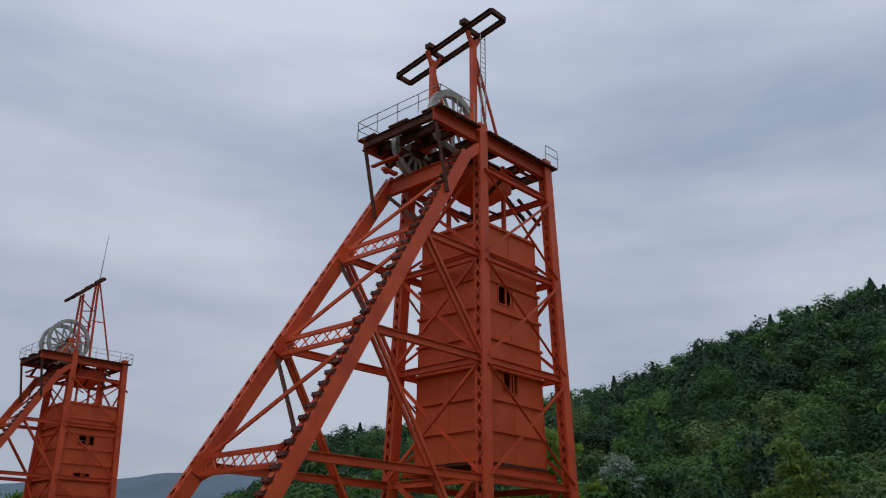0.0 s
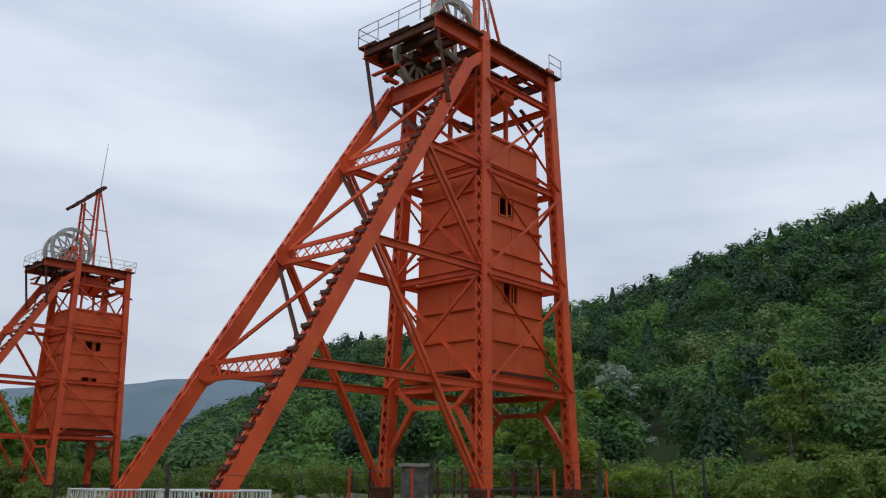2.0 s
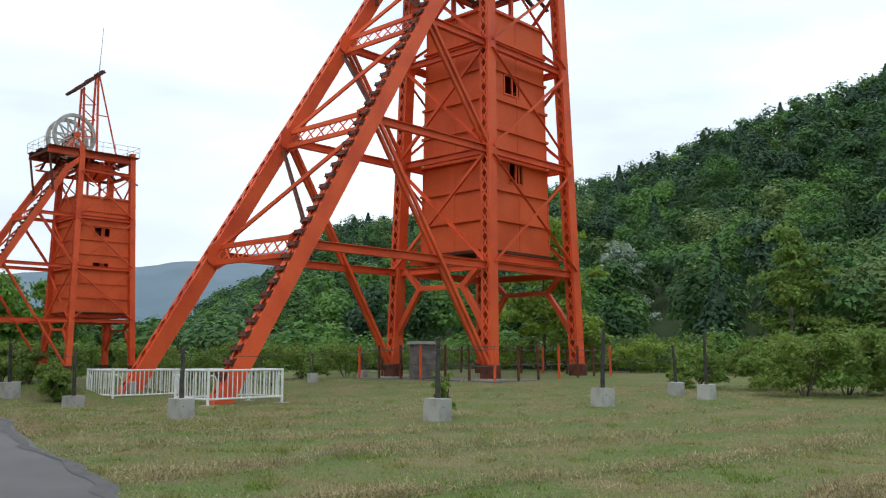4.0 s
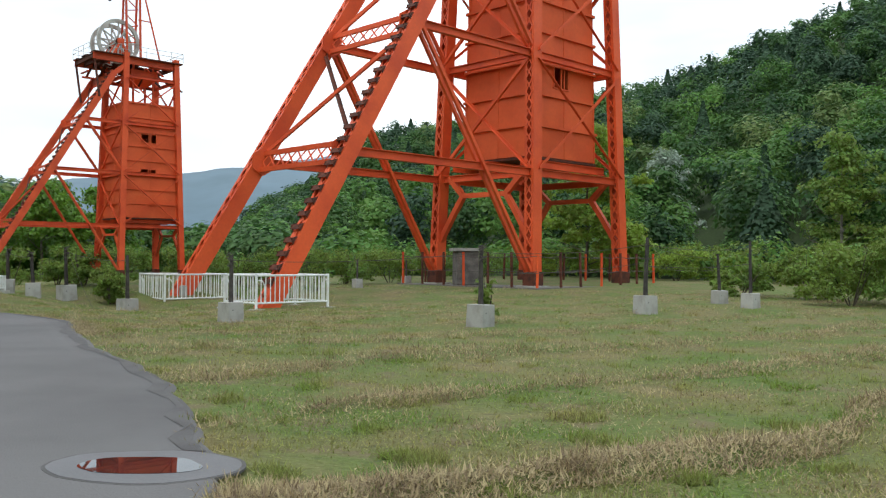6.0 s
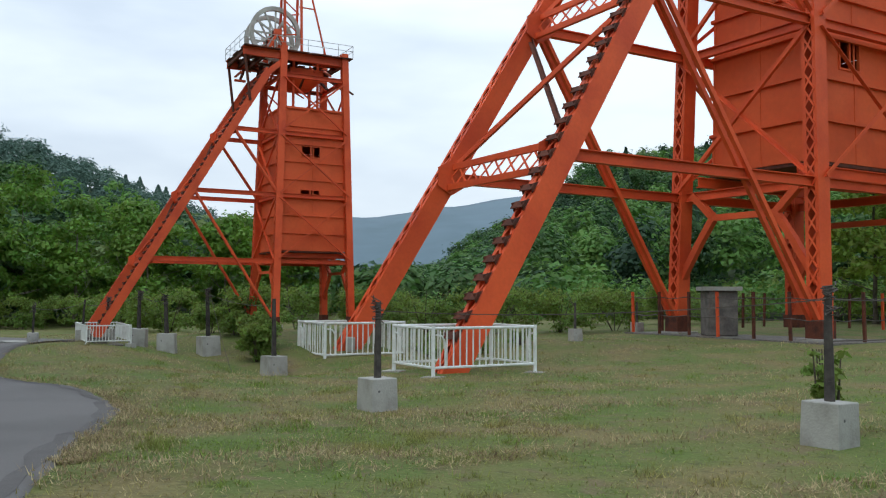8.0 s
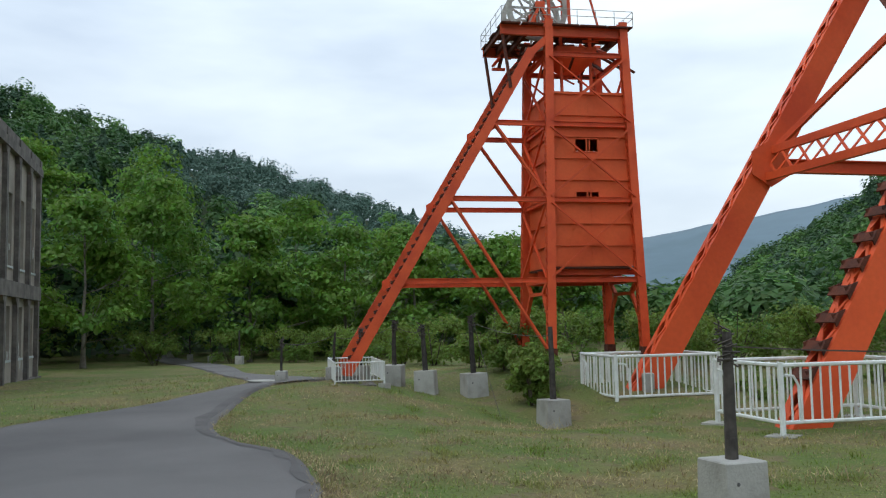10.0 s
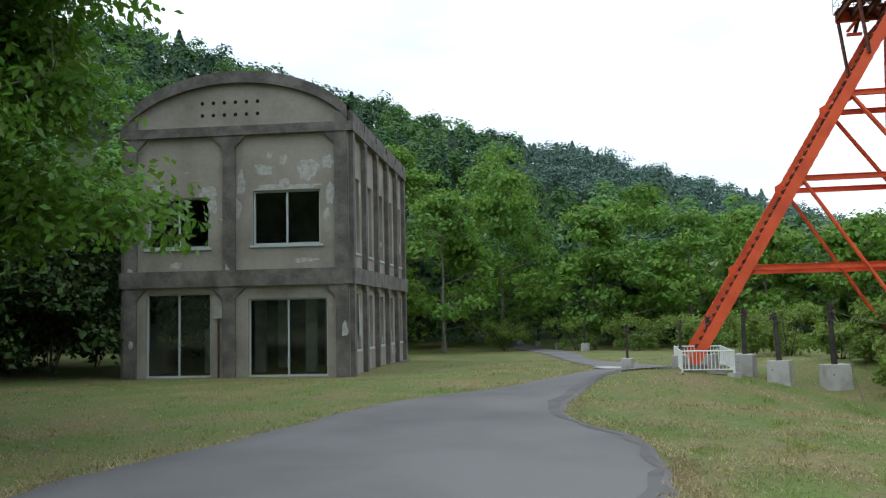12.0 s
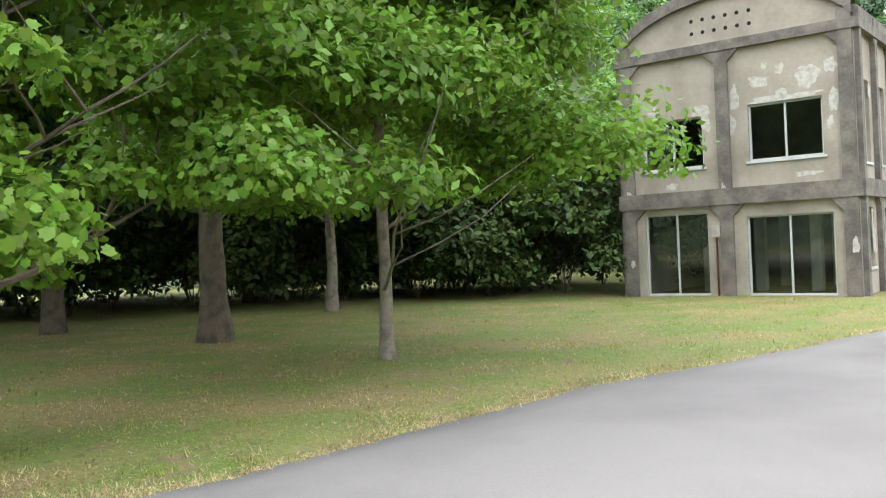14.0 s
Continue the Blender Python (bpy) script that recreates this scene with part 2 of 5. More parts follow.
# ---- the ground: one sheet with a level yard and wooded hills ----
MARKS = [(-20.9, 29.0, 0.5), (-20.3, 29.5, 0.52), (0, 0, 0), (2, 9, 0), (-4.5, 13, 0), (-8.45, 22.2, -0.19), (-15.49, 30.31, -1.19), (-18.66, 31.66, -0.79), (-19.36, 30.57, -0.28), (-20.39, 30.51, 0.04), (-21.27, 30.2, 0.32), (-21.74, 29.66, 0.46), (-38.69, 39.95, 0.02), (-43.86, 42.2, -0.04), (-47.1, 43.13, -0.04), (-50.5, 44.16, -0.03), (-53.77, 45.49, -0.01), (-1.69, 20.67, -0.07), (2.71, 26.05, -0.04), (5.68, 30.73, 0.11), (6.27, 28.72, 0.04), (-8.48, 37.41, 0.34), (-7.81, 46.31, 0.05), (-9.95, 28.48, -0.25), (-8.09, 30.84, -0.25), (-11.55, 29.74, -0.25), (-9.68, 32.1, -0.25), (-15.04, 32.44, -0.34), (-13.36, 34.56, -0.34), (-16.71, 33.77, -0.34), (-15.04, 35.89, -0.34), (-0.91, 41.52, 0.2), (3.61, 47.25, 0.2), (-6.07, 45.59, 0.2), (-1.55, 51.32, 0.2), (-17.27, 33.18, 0.67), (-15.57, 35.14, 0.67), (-19.23, 34.88, 0.67), (-17.53, 36.84, 0.67), (-17.66, 22.91, -0.04), (-22.1, 29.84, 0.21), (-15.98, 14.62, -0.03), (-17.76, 17.06, -0.0), (-21.07, 20.82, -0.03), (-22.24, 24.2, -0.03), (-23.58, 28.26, 0.13), (-19.51, 11.44, 0.0), (-23.84, 7.07, -0.0), (-32.51, 33.78, -0.01), (-34.5, 18.04, -0.1), (-30.2, 24.05, -0.1), (-38.81, 30.2, -0.1), (-43.11, 24.19, -0.1), (20, 30, 0), (-12, 17, 0), (0, 60, 0.3), (-30, 60, 0.5), (30, 60, 0.5), (-40, -5, 0.4), (0, -30, 0)]
MARK_XY = np.array([(a, b) for a, b, _ in MARKS], float)
MARK_Z = np.array([c for _, _, c in MARKS], float)


def yard_z(x, y):
    d2 = (x - MARK_XY[:, 0]) ** 2 + (y - MARK_XY[:, 1]) ** 2
    w = 1.0 / (d2 + 3.0) ** 1.5
    return float((w * MARK_Z).sum() / w.sum())


RIDGE_AZ = [-180, -120, -80, -50, -32, -25.5, -20.0, -14.1, -8.7, 0, 6, 9.8, 14, 18.6, 21.2, 26, 30, 34, 38, 43.7, 49.6, 56.7, 61.8, 67.5, 77.9, 87, 100, 125, 180]
RIDGE_EL = [5, 9, 14, 17.2, 16.6, 15.7, 14.6, 12.9, 10.7, 8.8, 8.2, 7.9, 5.8, 3.3, 1.4, 1.2, 2.2, 3.3, 5.1, 7.1, 9.2, 10.5, 12.1, 13.5, 16.2, 16.8, 16.2, 10, 5]
FOOT = [(-180, 70), (-60, 52), (-20, 60), (0, 68), (12, 70), (22, 74), (33, 72), (45, 72), (60, 72), (75, 66), (95, 60), (130, 60), (180, 70)]


def hill(az, d):
    el = np.interp(az, RIDGE_AZ, RIDGE_EL)
    near = np.interp(az, [a for a, _ in FOOT], [b for _, b in FOOT])
    top = near + 120
    h = top * math.tan(radians(el))
    s = min(max((d - near) / (top - near), 0.0), 1.0)
    rise = h * (0.35 * s + 0.65 * s * s * (3 - 2 * s)) if s < 1 else h * max(0.0, 1 - (d - top) / 260)
    return rise


def surface(x, y):
    dx, dy = x + 2, y - 5
    d = math.hypot(dx, dy)
    az = math.degrees(math.atan2(-dx, dy))
    z = yard_z(x, y)
    if d > 30:
        z += hill(az, d)
        z += min(1, (d - 30) / 60) * 1.2 * noise.noise((x * 0.03, y * 0.03, 0))
    return z


def build_ground():
    rings = [0.0] + [1.0 * 1.045 ** i for i in range(0, 176)]
    rings = [r for r in rings if r < 2300] + [2600]
    n = 180
    verts, faces = [], []
    for r in rings:
        for k in range(n):
            a = 2 * math.pi * k / n
            x, y = -2 - r * math.sin(a), 5 + r * math.cos(a)
            verts.append((x, y, surface(x, y) if r > 0 else yard_z(x, y)))
    for i in range(len(rings) - 1):
        for k in range(n):
            a, b = i * n + k, i * n + (k + 1) % n
            faces.append((a, b, b + n, a + n))
    me = bpy.data.meshes.new("ground")
    me.from_pydata(verts, [], faces)
    me.materials.append(GROUND)
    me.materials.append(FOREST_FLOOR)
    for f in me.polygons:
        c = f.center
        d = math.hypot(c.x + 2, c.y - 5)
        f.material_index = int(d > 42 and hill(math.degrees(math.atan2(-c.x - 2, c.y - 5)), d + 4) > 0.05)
    me.shade_smooth()
    me.update()
    return tagged(new("ground", me), "mown grass yard running up into wooded hillsides", "ground", kind="structure")


ground = build_ground()
ground.data.flip_normals() if ground.data.polygons[400].normal.z < 0 else None


def spline(points, steps=8):
    pts = [Vector((*p, 0)) for p in points]
    pts = [2 * pts[0] - pts[1]] + pts + [2 * pts[-1] - pts[-2]]
    out = []
    for i in range(1, len(pts) - 2):
        for s in range(steps):
            t = s / steps
            a, b, c, d = pts[i - 1 : i + 3]
            out.append(0.5 * ((2 * b) + (c - a) * t + (2 * a - 5 * b + 4 * c - d) * t * t + (3 * b - a - 3 * c + d) * t ** 3))
    return out + [pts[-2]]


# the road: its two edges, from behind the camera to the far trees
EDGE_RIGHT = spline([(1.6, -14), (0.4, -4), (-1.2, 3.0), (-2.48, 6.29), (-4.62, 10.1), (-7.1, 13.2), (-9.5, 16.6), (-11.5, 19.6), (-14.2, 21.7), (-17.66, 22.91), (-22.0, 27.61), (-22.1, 29.84), (-27.83, 32.01), (-34.51, 36.38), (-42.51, 40.78), (-63.51, 50.78)])
EDGE_LEFT = spline([(-9.4, -14), (-9.2, -4), (-9.3, 3.0), (-9.8, 7.2), (-11.3, 10.4), (-13.13, 12.11), (-14.7, 13.49), (-15.98, 14.62), (-17.76, 17.06), (-21.07, 20.82), (-22.24, 24.2), (-23.58, 28.26), (-28.04, 31.02), (-32.51, 33.78), (-41.51, 38.58), (-63.51, 48.78)])


def ragged(v, k, amount):
    return v + Vector((noise.noise((v.x * 1.7, v.y * 1.7, k)), noise.noise((v.x * 1.7, v.y * 1.7, k + 9)), 0)) * amount


def build_road():
    bm = bmesh.new()
    across = [0, 0.012, 0.1, 0.2, 0.35, 0.5, 0.65, 0.8, 0.9, 0.988, 1]
    cols = 10
    rows = []
    for a, b in zip(EDGE_RIGHT, EDGE_LEFT):
        a, b = ragged(a, 3, 0.14), ragged(b, 6, 0.14)
        row = []
        for i in range(cols + 1):
            p = a.lerp(b, across[i])
            lift = 0.045 if 0 < i < cols else -0.05
            row.append(bm.verts.new((p.x, p.y, surface(p.x, p.y) + lift)))
        rows.append(row)
    for r0, r1 in zip(rows, rows[1:]):
        for i in range(cols):
            bm.faces.new((r0[i], r0[i + 1], r1[i + 1], r1[i]))
    bmesh.ops.recalc_face_normals(bm, faces=bm.faces)
    if sum(f.normal.z for f in bm.faces) < 0:
        bmesh.ops.reverse_faces(bm, faces=bm.faces)
    return tagged(part("road", bm, ASPHALT, smooth=True), "grey asphalt lane curving between grass verges", "road", kind="structure")


build_road()


# ---- the winding towers ----
W, B, L, TAPER = 7.299, 6.572, 14.500, 0.0277
LEVELS = [5.523, 11.260, 16.736, 21.912]
DECK, INC_TOP, INC_E = 24.036, 21.512, 1.093


def leg_at(u, v, z):
    return Vector((u + (-TAPER if u > 0 else TAPER) * z, v + (-TAPER if v > 0 else TAPER) * z, z))


def inc_at(v, z):
    a = z / INC_TOP
    return Vector((-L + (L - INC_E) * a, v + (-TAPER if v > 0 else TAPER) * z, z))


def lacing(member, p, q, across, gap, step, w=0.07):
    """Crossed flat bars between two chords, each a piece of its own."""
    p, q = Vector(p), Vector(q)
    n = max(2, round((q - p).length / step))
    a = Vector(across).normalized() * gap / 2
    for i in range(n):
        s, e = p.lerp(q, i / n), p.lerp(q, (i + 1) / n)
        for side in (-1, 1):
            bm = bmesh.new()
            bar(bm, s + a * side, e - a * side, w, 0.02 if side > 0 else 0.026, up=(q - p).cross(a))
            part("lacing_bar", bm, ORANGE, member)


def laced_leg(tower, name, p, q, wide, deep, plate_dir, lace_dir, step, outline=True):
    """A box column of two channels joined by lacing bars."""
    p, q = Vector(p), Vector(q)
    plate, lace = Vector(plate_dir).normalized(), Vector(lace_dir).normalized()
    leg = None
    for s in (-1, 1):
        bm = bmesh.new()
        ring = [(0, -deep / 2), (0, deep / 2), (0.14, deep / 2), (0.14, deep / 2 - 0.03), (0.03, deep / 2 - 0.03), (0.03, 0.03 - deep / 2), (0.14, 0.03 - deep / 2), (0.14, -deep / 2)]
        ends = [[bm.verts.new(c + plate * s * (wide / 2 - a) + lace * b) for a, b in ring] for c in (p, q)]
        for i in range(8):
            bm.faces.new((ends[0][i], ends[0][(i + 1) % 8], ends[1][(i + 1) % 8], ends[1][i]))
        bm.faces.new(ends[0]), bm.faces.new(ends[1][::-1])
        bmesh.ops.recalc_face_normals(bm, faces=bm.faces)
        ob = part(name if leg is None else "channel", bm, ORANGE, leg or tower)
        leg = leg or ob
    for e in (-1, 1):
        lacing(leg, p + lace * e * (deep / 2 + 0.012), q + lace * e * (deep / 2 + 0.012), plate, wide - 0.16, step)
    return leg


def gusset(tower, at, n, r):
    bm = bmesh.new()
    n = Vector(n).normalized()
    bmesh.ops.create_circle(bm, cap_ends=True, segments=6, radius=r, matrix=axis_frame(Vector(at), Vector(at) + n)[0])
    g = bmesh.ops.extrude_face_region(bm, geom=bm.faces[:])
    bmesh.ops.translate(bm, vec=n * 0.03, verts=[v for v in g["geom"] if isinstance(v, bmesh.types.BMVert)])
    part("gusset_plate", bm, ORANGE, tower)


def sheave(tower, u, v, z, r):
    bm = bmesh.new()
    seg = 48
    ring = []
    for i in range(seg):
        a = 2 * math.pi * i / seg
        c, s = math.cos(a), math.sin(a)
        ring.append([bm.verts.new((u + rr * c, v + vv, z + rr * s)) for rr, vv in ((r, -0.16), (r - 0.12, 0), (r, 0.16), (r - 0.38, 0.16), (r - 0.38, -0.16))])
    for i in range(seg):
        a, b = ring[i], ring[(i + 1) % seg]
        for k in range(5):
            bm.faces.new((a[k], a[(k + 1) % 5], b[(k + 1) % 5], b[k]))
    bmesh.ops.recalc_face_normals(bm, faces=bm.faces)
    wheel = part("sheave_wheel", bm, GREY_PAINT, tower, "grey-white painted rope wheel", smooth=False)
    for i in range(12):
        a = 2 * math.pi * i / 12
        bm = bmesh.new()
        bar(bm, (u, v, z), (u + (r - 0.36) * math.cos(a), v, z + (r - 0.36) * math.sin(a)), 0.16, 0.10, up=(0, 1, 0))
        part("spoke", bm, GREY_PAINT, wheel)
    bm = bmesh.new()
    rod(bm, (u, v - 0.4, z), (u, v + 0.4, z), 0.36, 14)
    rod(bm, (u, v - 0.75, z), (u, v + 0.75, z), 0.15, 10)
    part("hub", bm, RUST, wheel)
    for s in (-0.7, 0.7):
        bm = bmesh.new()
        for e in (-1, 1):
            bar(bm, (u + e * 0.9, v + s, DECK), (u, v + s, z), 0.22, 0.18, up=(0, 1, 0))
        box(bm, (u - 0.35, v + s - 0.14, z - 0.22), (u + 0.35, v + s + 0.14, z + 0.22))
        part("bearing_stand", bm, ORANGE, tower)


def railing(tower, pts, h=1.1):
    for a, b in zip(pts, pts[1:]):
        a, b = Vector(a), Vector(b)
        bm = bmesh.new()
        n = max(1, round((b - a).length / 1.5))
        for i in range(n + 1):
            p = a.lerp(b, i / n)
            rod(bm, p, p + Vector((0, 0, h)), 0.028, 5)
        for k in (1.0, 0.55):
            rod(bm, a + Vector((0, 0, h * k)), b + Vector((0, 0, h * k)), 0.026, 5)
        part("guard_rail", bm, GREY_PAINT, tower, "thin grey pipe railing")


def box_panels(tower, windows, inset):
    z0, z1 = 6.5, 19.1
    n = 8
    du, dv = inset
    for i in range(n):
        a, b = z0 + (z1 - z0) * i / n, z0 + (z1 - z0) * (i + 1) / n
        k0, k1 = TAPER * a * 0.6, TAPER * b * 0.6
        for side in range(4):
            bm = bmesh.new()
            lo_u, hi_u, lo_v, hi_v = du + k0, W - du - k0, dv + k0, B - dv - k0
            spans = [((lo_u, lo_v), (hi_u, lo_v)), ((hi_u, lo_v), (hi_u, hi_v)), ((hi_u, hi_v), (lo_u, hi_v)), ((lo_u, hi_v), (lo_u, lo_v))]
            (x0, y0), (x1, y1) = spans[side]
            d = Vector((x1 - x0, y1 - y0, 0)).normalized()
            nrm = Vector((d.y, -d.x, 0))
            holes = [h for h in windows if h[0] == side and a <= h[2] < b] if windows else []
            length = math.hypot(x1 - x0, y1 - y0)
            m = Matrix(((d.x, nrm.x, 0, x0), (d.y, nrm.y, 0, y0), (0, 0, 1, 0), (0, 0, 0, 1)))
            cuts = sorted((c - w / 2, c + w / 2, zb, zb + h) for _, c, zb, w, h in holes)
            at = 0.0
            for c0, c1, zb, zt in cuts:
                box(bm, (at, -0.03, a), (c0, 0.03, b - 0.03), m)
                box(bm, (c0, -0.03, a), (c1, 0.03, zb), m)
                if zt < b - 0.05:
                    box(bm, (c0, -0.03, zt), (c1, 0.03, b - 0.03), m)
                at = c1
            box(bm, (at, -0.03, a), (length, 0.03, b - 0.03), m)
            box(bm, (-0.1, 0.03, b - 0.12), (length + 0.1, 0.17, b), m)
            for s in (0.0, 0.5, 1.0):
                box(bm, (length * s - 0.05, 0.031, a), (length * s + 0.05, 0.055, b - 0.10), m)
            part("cladding_panel", bm, PANEL, tower)
            for c0, c1, zb, zt in cuts:
                bm = bmesh.new()
                for q0, q1, r0, r1 in ((c0 - 0.07, c0, zb - 0.07, zt + 0.07), (c1, c1 + 0.07, zb - 0.07, zt + 0.07), (c0, c1, zb - 0.07, zb), (c0, c1, zt, zt + 0.07), ((c0 + c1) / 2 - 0.05, (c0 + c1) / 2 + 0.05, zb, zt)):
                    box(bm, (q0, 0.02, r0), (q1, 0.09, r1), m)
                part("window_frame", bm, PANEL, tower)
    bm = bmesh.new()
    k = TAPER * z1 * 0.6
    box(bm, (du + k - 0.1, dv + k - 0.1, z1), (W - du - k + 0.1, B - dv - k + 0.1, z1 + 0.08))
    part("housing_roof", bm, PANEL, tower)
    bm = bmesh.new()
    box(bm, (du, dv, z0 - 0.16), (W - du, B - dv, z0 - 0.04))
    part("housing_floor", bm, RUST, tower)
    for s in (0.15, 0.5, 0.85):
        bm = bmesh.new()
        ibeam(bm, (0.2, B * s, z0 - 0.4), (W - 0.2, B * s, z0 - 0.4), 0.22, 0.4)
        part("floor_beam", bm, ORANGE, tower)


def head_frame(m, name_label, gantry, windows, group, inset):
    tower = thing("winding_tower", m, name_label, "winding tower", group)
    # four laced corner legs
    for u in (0, W):
        for v in (0, B):
            laced_leg(tower, "leg", leg_at(u, v, 0), leg_at(u, v, DECK + 0.4), 0.56, 0.62, (0, 1, 0), (1, 0, 0), 0.62)
            bm = bmesh.new()
            box(bm, (u - 0.55, v - 0.55, -0.3), (u + 0.55, v + 0.55, 0.12))
            part("footing", bm, CONCRETE, tower)
            bm = bmesh.new()
            box(bm, (u - 0.36, v - 0.34, 0.12), (u + 0.36, v + 0.34, 0.75))
            part("base_shoe", bm, RUST, tower)
    # two raking legs with laced faces and step brackets
    for v in (0, B):
        p, q = inc_at(v, -0.75), inc_at(v, INC_TOP + 0.6)
        way = (q - p).normalized()
        outer = Vector((0, 1, 0)).cross(way)
        if outer.z < 0:
            outer = -outer
        rake = laced_leg(tower, "raking_leg", p, q, 0.52, 0.68, (0, 1, 0), outer, 0.72)
        bm = bmesh.new()
        n = 46
        for i in range(2, n if v == 0 else 0):
            c = p.lerp(q, i / n) + outer * 0.36
            d = way * 0.26
            for s in (-0.22, 0.22):
                a = c + Vector((0, s, 0))
                vs = [bm.verts.new(x) for x in (a - d * 0.5, a + d, a + d * 0.1 + outer * 0.2)]
                vt = [bm.verts.new(x.co + Vector((0, 0.03, 0))) for x in vs]
                bm.faces.new(vs), bm.faces.new(vt[::-1])
                for k in range(3):
                    bm.faces.new((vs[k], vt[k], vt[(k + 1) % 3], vs[(k + 1) % 3]))
            if v == 0:
                bar(bm, c + Vector((0, -0.28, 0)) + outer * 0.12, c + Vector((0, 0.28, 0)) + outer * 0.12, 0.2, 0.03, up=outer)
        bmesh.ops.recalc_face_normals(bm, faces=bm.faces)
        if v == 0:
            tagged(part("step_bracket", bm, RUST, rake), kind="stuff")
        else:
            bm.free()
        c = inc_at(v, 0)
        bm = bmesh.new()
        box(bm, (c.x - 1.2, c.y - 0.5, -1.4), (c.x + 0.4, c.y + 0.5, -0.72))
        part("footing", bm, GRAVEL, tower)
    # cross struts between the raking legs, with their bracing
    for i, z in enumerate(LEVELS[:3]):
        a, b = inc_at(0, z), inc_at(B, z)
        up = Vector((-0.5, 0, 0.85))
        off = Vector((0.53, 0, 0.85)).normalized() * 0.0
        bm = bmesh.new()
        for s in (-0.36, 0.36):
            o = Vector((0.3 * s, 0, s))
            bar(bm, a + o, b + o, 0.14, 0.2)
        strut = part("cross_strut", bm, ORANGE, tower)
        lacing(strut, a, b, (0.3, 0, 1), 0.66, 0.7)
        top = LEVELS[i + 1] if i < 2 else INC_TOP
        for s in (0, 1):
            bm = bmesh.new()
            p, q = inc_at(B * s, z + 0.3), inc_at(B * (1 - s), top - 0.3)
            angle_bar(bm, p, q, 0.15)
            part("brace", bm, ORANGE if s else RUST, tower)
        gusset(tower, a + Vector((0, 0.32, 0)), (0, 1, 0), 0.62)
        gusset(tower, b - Vector((0, 0.35, 0)), (0, 1, 0), 0.62)
    bm = bmesh.new()
    ibeam(bm, inc_at(0, INC_TOP), inc_at(B, INC_TOP), 0.3, 0.85)
    part("head_girder", bm, ORANGE, tower)
    # side planes: level beams and diagonals
    for v in (0, B):
        for i, z in enumerate(LEVELS):
            bm = bmesh.new()
            if i < 3:
                ibeam(bm, inc_at(v, z) + Vector((0.3, 0, 0)), leg_at(0, v, z), 0.26, 0.36)
                part("level_beam", bm, ORANGE, tower)
                bm = bmesh.new()
            ibeam(bm, leg_at(0, v, z), leg_at(W, v, z), 0.26, 0.36)
            part("level_beam", bm, ORANGE, tower)
        for za, zb in ((LEVELS[1], 0.3), (LEVELS[2], LEVELS[1])):
            for o in (-0.16, 0.16):
                bm = bmesh.new()
                angle_bar(bm, inc_at(v, za) + Vector((0.3, o, -0.1)), leg_at(0, v, zb) + Vector((0, o, 0)), 0.15, 0.025)
                part("brace", bm, ORANGE, tower)
        bm = bmesh.new()
        bar(bm, inc_at(v, INC_TOP + 0.3), leg_at(0, v, DECK - 0.9), 0.4, 0.5)
        part("head_strut", bm, ORANGE, tower)
        ladder = [(0.3, LEVELS[0])] + list(zip(LEVELS, LEVELS[1:]))
        for k, (za, zb) in enumerate(ladder):
            if k == 0:
                continue
            for s in (0, 1):
                bm = bmesh.new()
                o = Vector((0, -0.34 if v == 0 else 0.34, 0))
                angle_bar(bm, leg_at(0 if s else W, v, za + 0.2) + o, leg_at(W if s else 0, v, zb - 0.2) + o, 0.15, 0.025)
                part("brace", bm, ORANGE, tower)
    # end planes
    for u in (0, W):
        for z in LEVELS:
            bm = bmesh.new()
            ibeam(bm, leg_at(u, 0, z), leg_at(u, B, z), 0.24, 0.34)
            part("level_beam", bm, ORANGE, tower)
        for za, zb in zip(LEVELS, LEVELS[1:]):
            for s in (0, 1):
                bm = bmesh.new()
                o = Vector((-0.3 if u == 0 else 0.3, 0, 0))
                angle_bar(bm, leg_at(u, B * s, za + 0.2) + o, leg_at(u, B * (1 - s), zb - 0.2) + o, 0.15, 0.025)
                part("brace", bm, ORANGE, tower)
        # portal knees of the lowest bay
        for v, s in ((0, 1), (B, -1)):
            bm = bmesh.new()
            pts = [leg_at(u, v, 2.0), leg_at(u, v, 3.6) + Vector((0, s * 1.0, 0)), leg_at(u, v, 4.6) + Vector((0, s * 1.7, 0)), leg_at(u, v, 5.6) + Vector((0, s * 0.6, 0))]
            for a, b in zip(pts, pts[1:]):
                bar(bm, a, b, 0.26, 0.26)
            part("knee_brace", bm, ORANGE, tower)
        bm = bmesh.new()
        bar(bm, leg_at(u, 0, 4.6) + Vector((0, 1.7, 0)), leg_at(u, B, 4.6) + Vector((0, -1.7, 0)), 0.24, 0.24)
        part("portal_beam", bm, ORANGE, tower)
    box_panels(tower, windows, inset)
    # the deck on its girders
    k = TAPER * DECK
    for v in (k, B - k):
        bm = bmesh.new()
        ibeam(bm, (-3.1, v, DECK - 0.45), (W - k, v, DECK - 0.45), 0.3, 0.7)
        part("deck_girder", bm, ORANGE, tower)
        bm = bmesh.new()
        bar(bm, (-2.9, v, DECK - 0.8), inc_at(v, 19.2), 0.18, 0.18)
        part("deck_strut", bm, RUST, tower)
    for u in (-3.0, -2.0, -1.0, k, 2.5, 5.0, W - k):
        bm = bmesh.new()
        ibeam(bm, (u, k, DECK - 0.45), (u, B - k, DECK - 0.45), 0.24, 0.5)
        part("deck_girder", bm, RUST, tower)
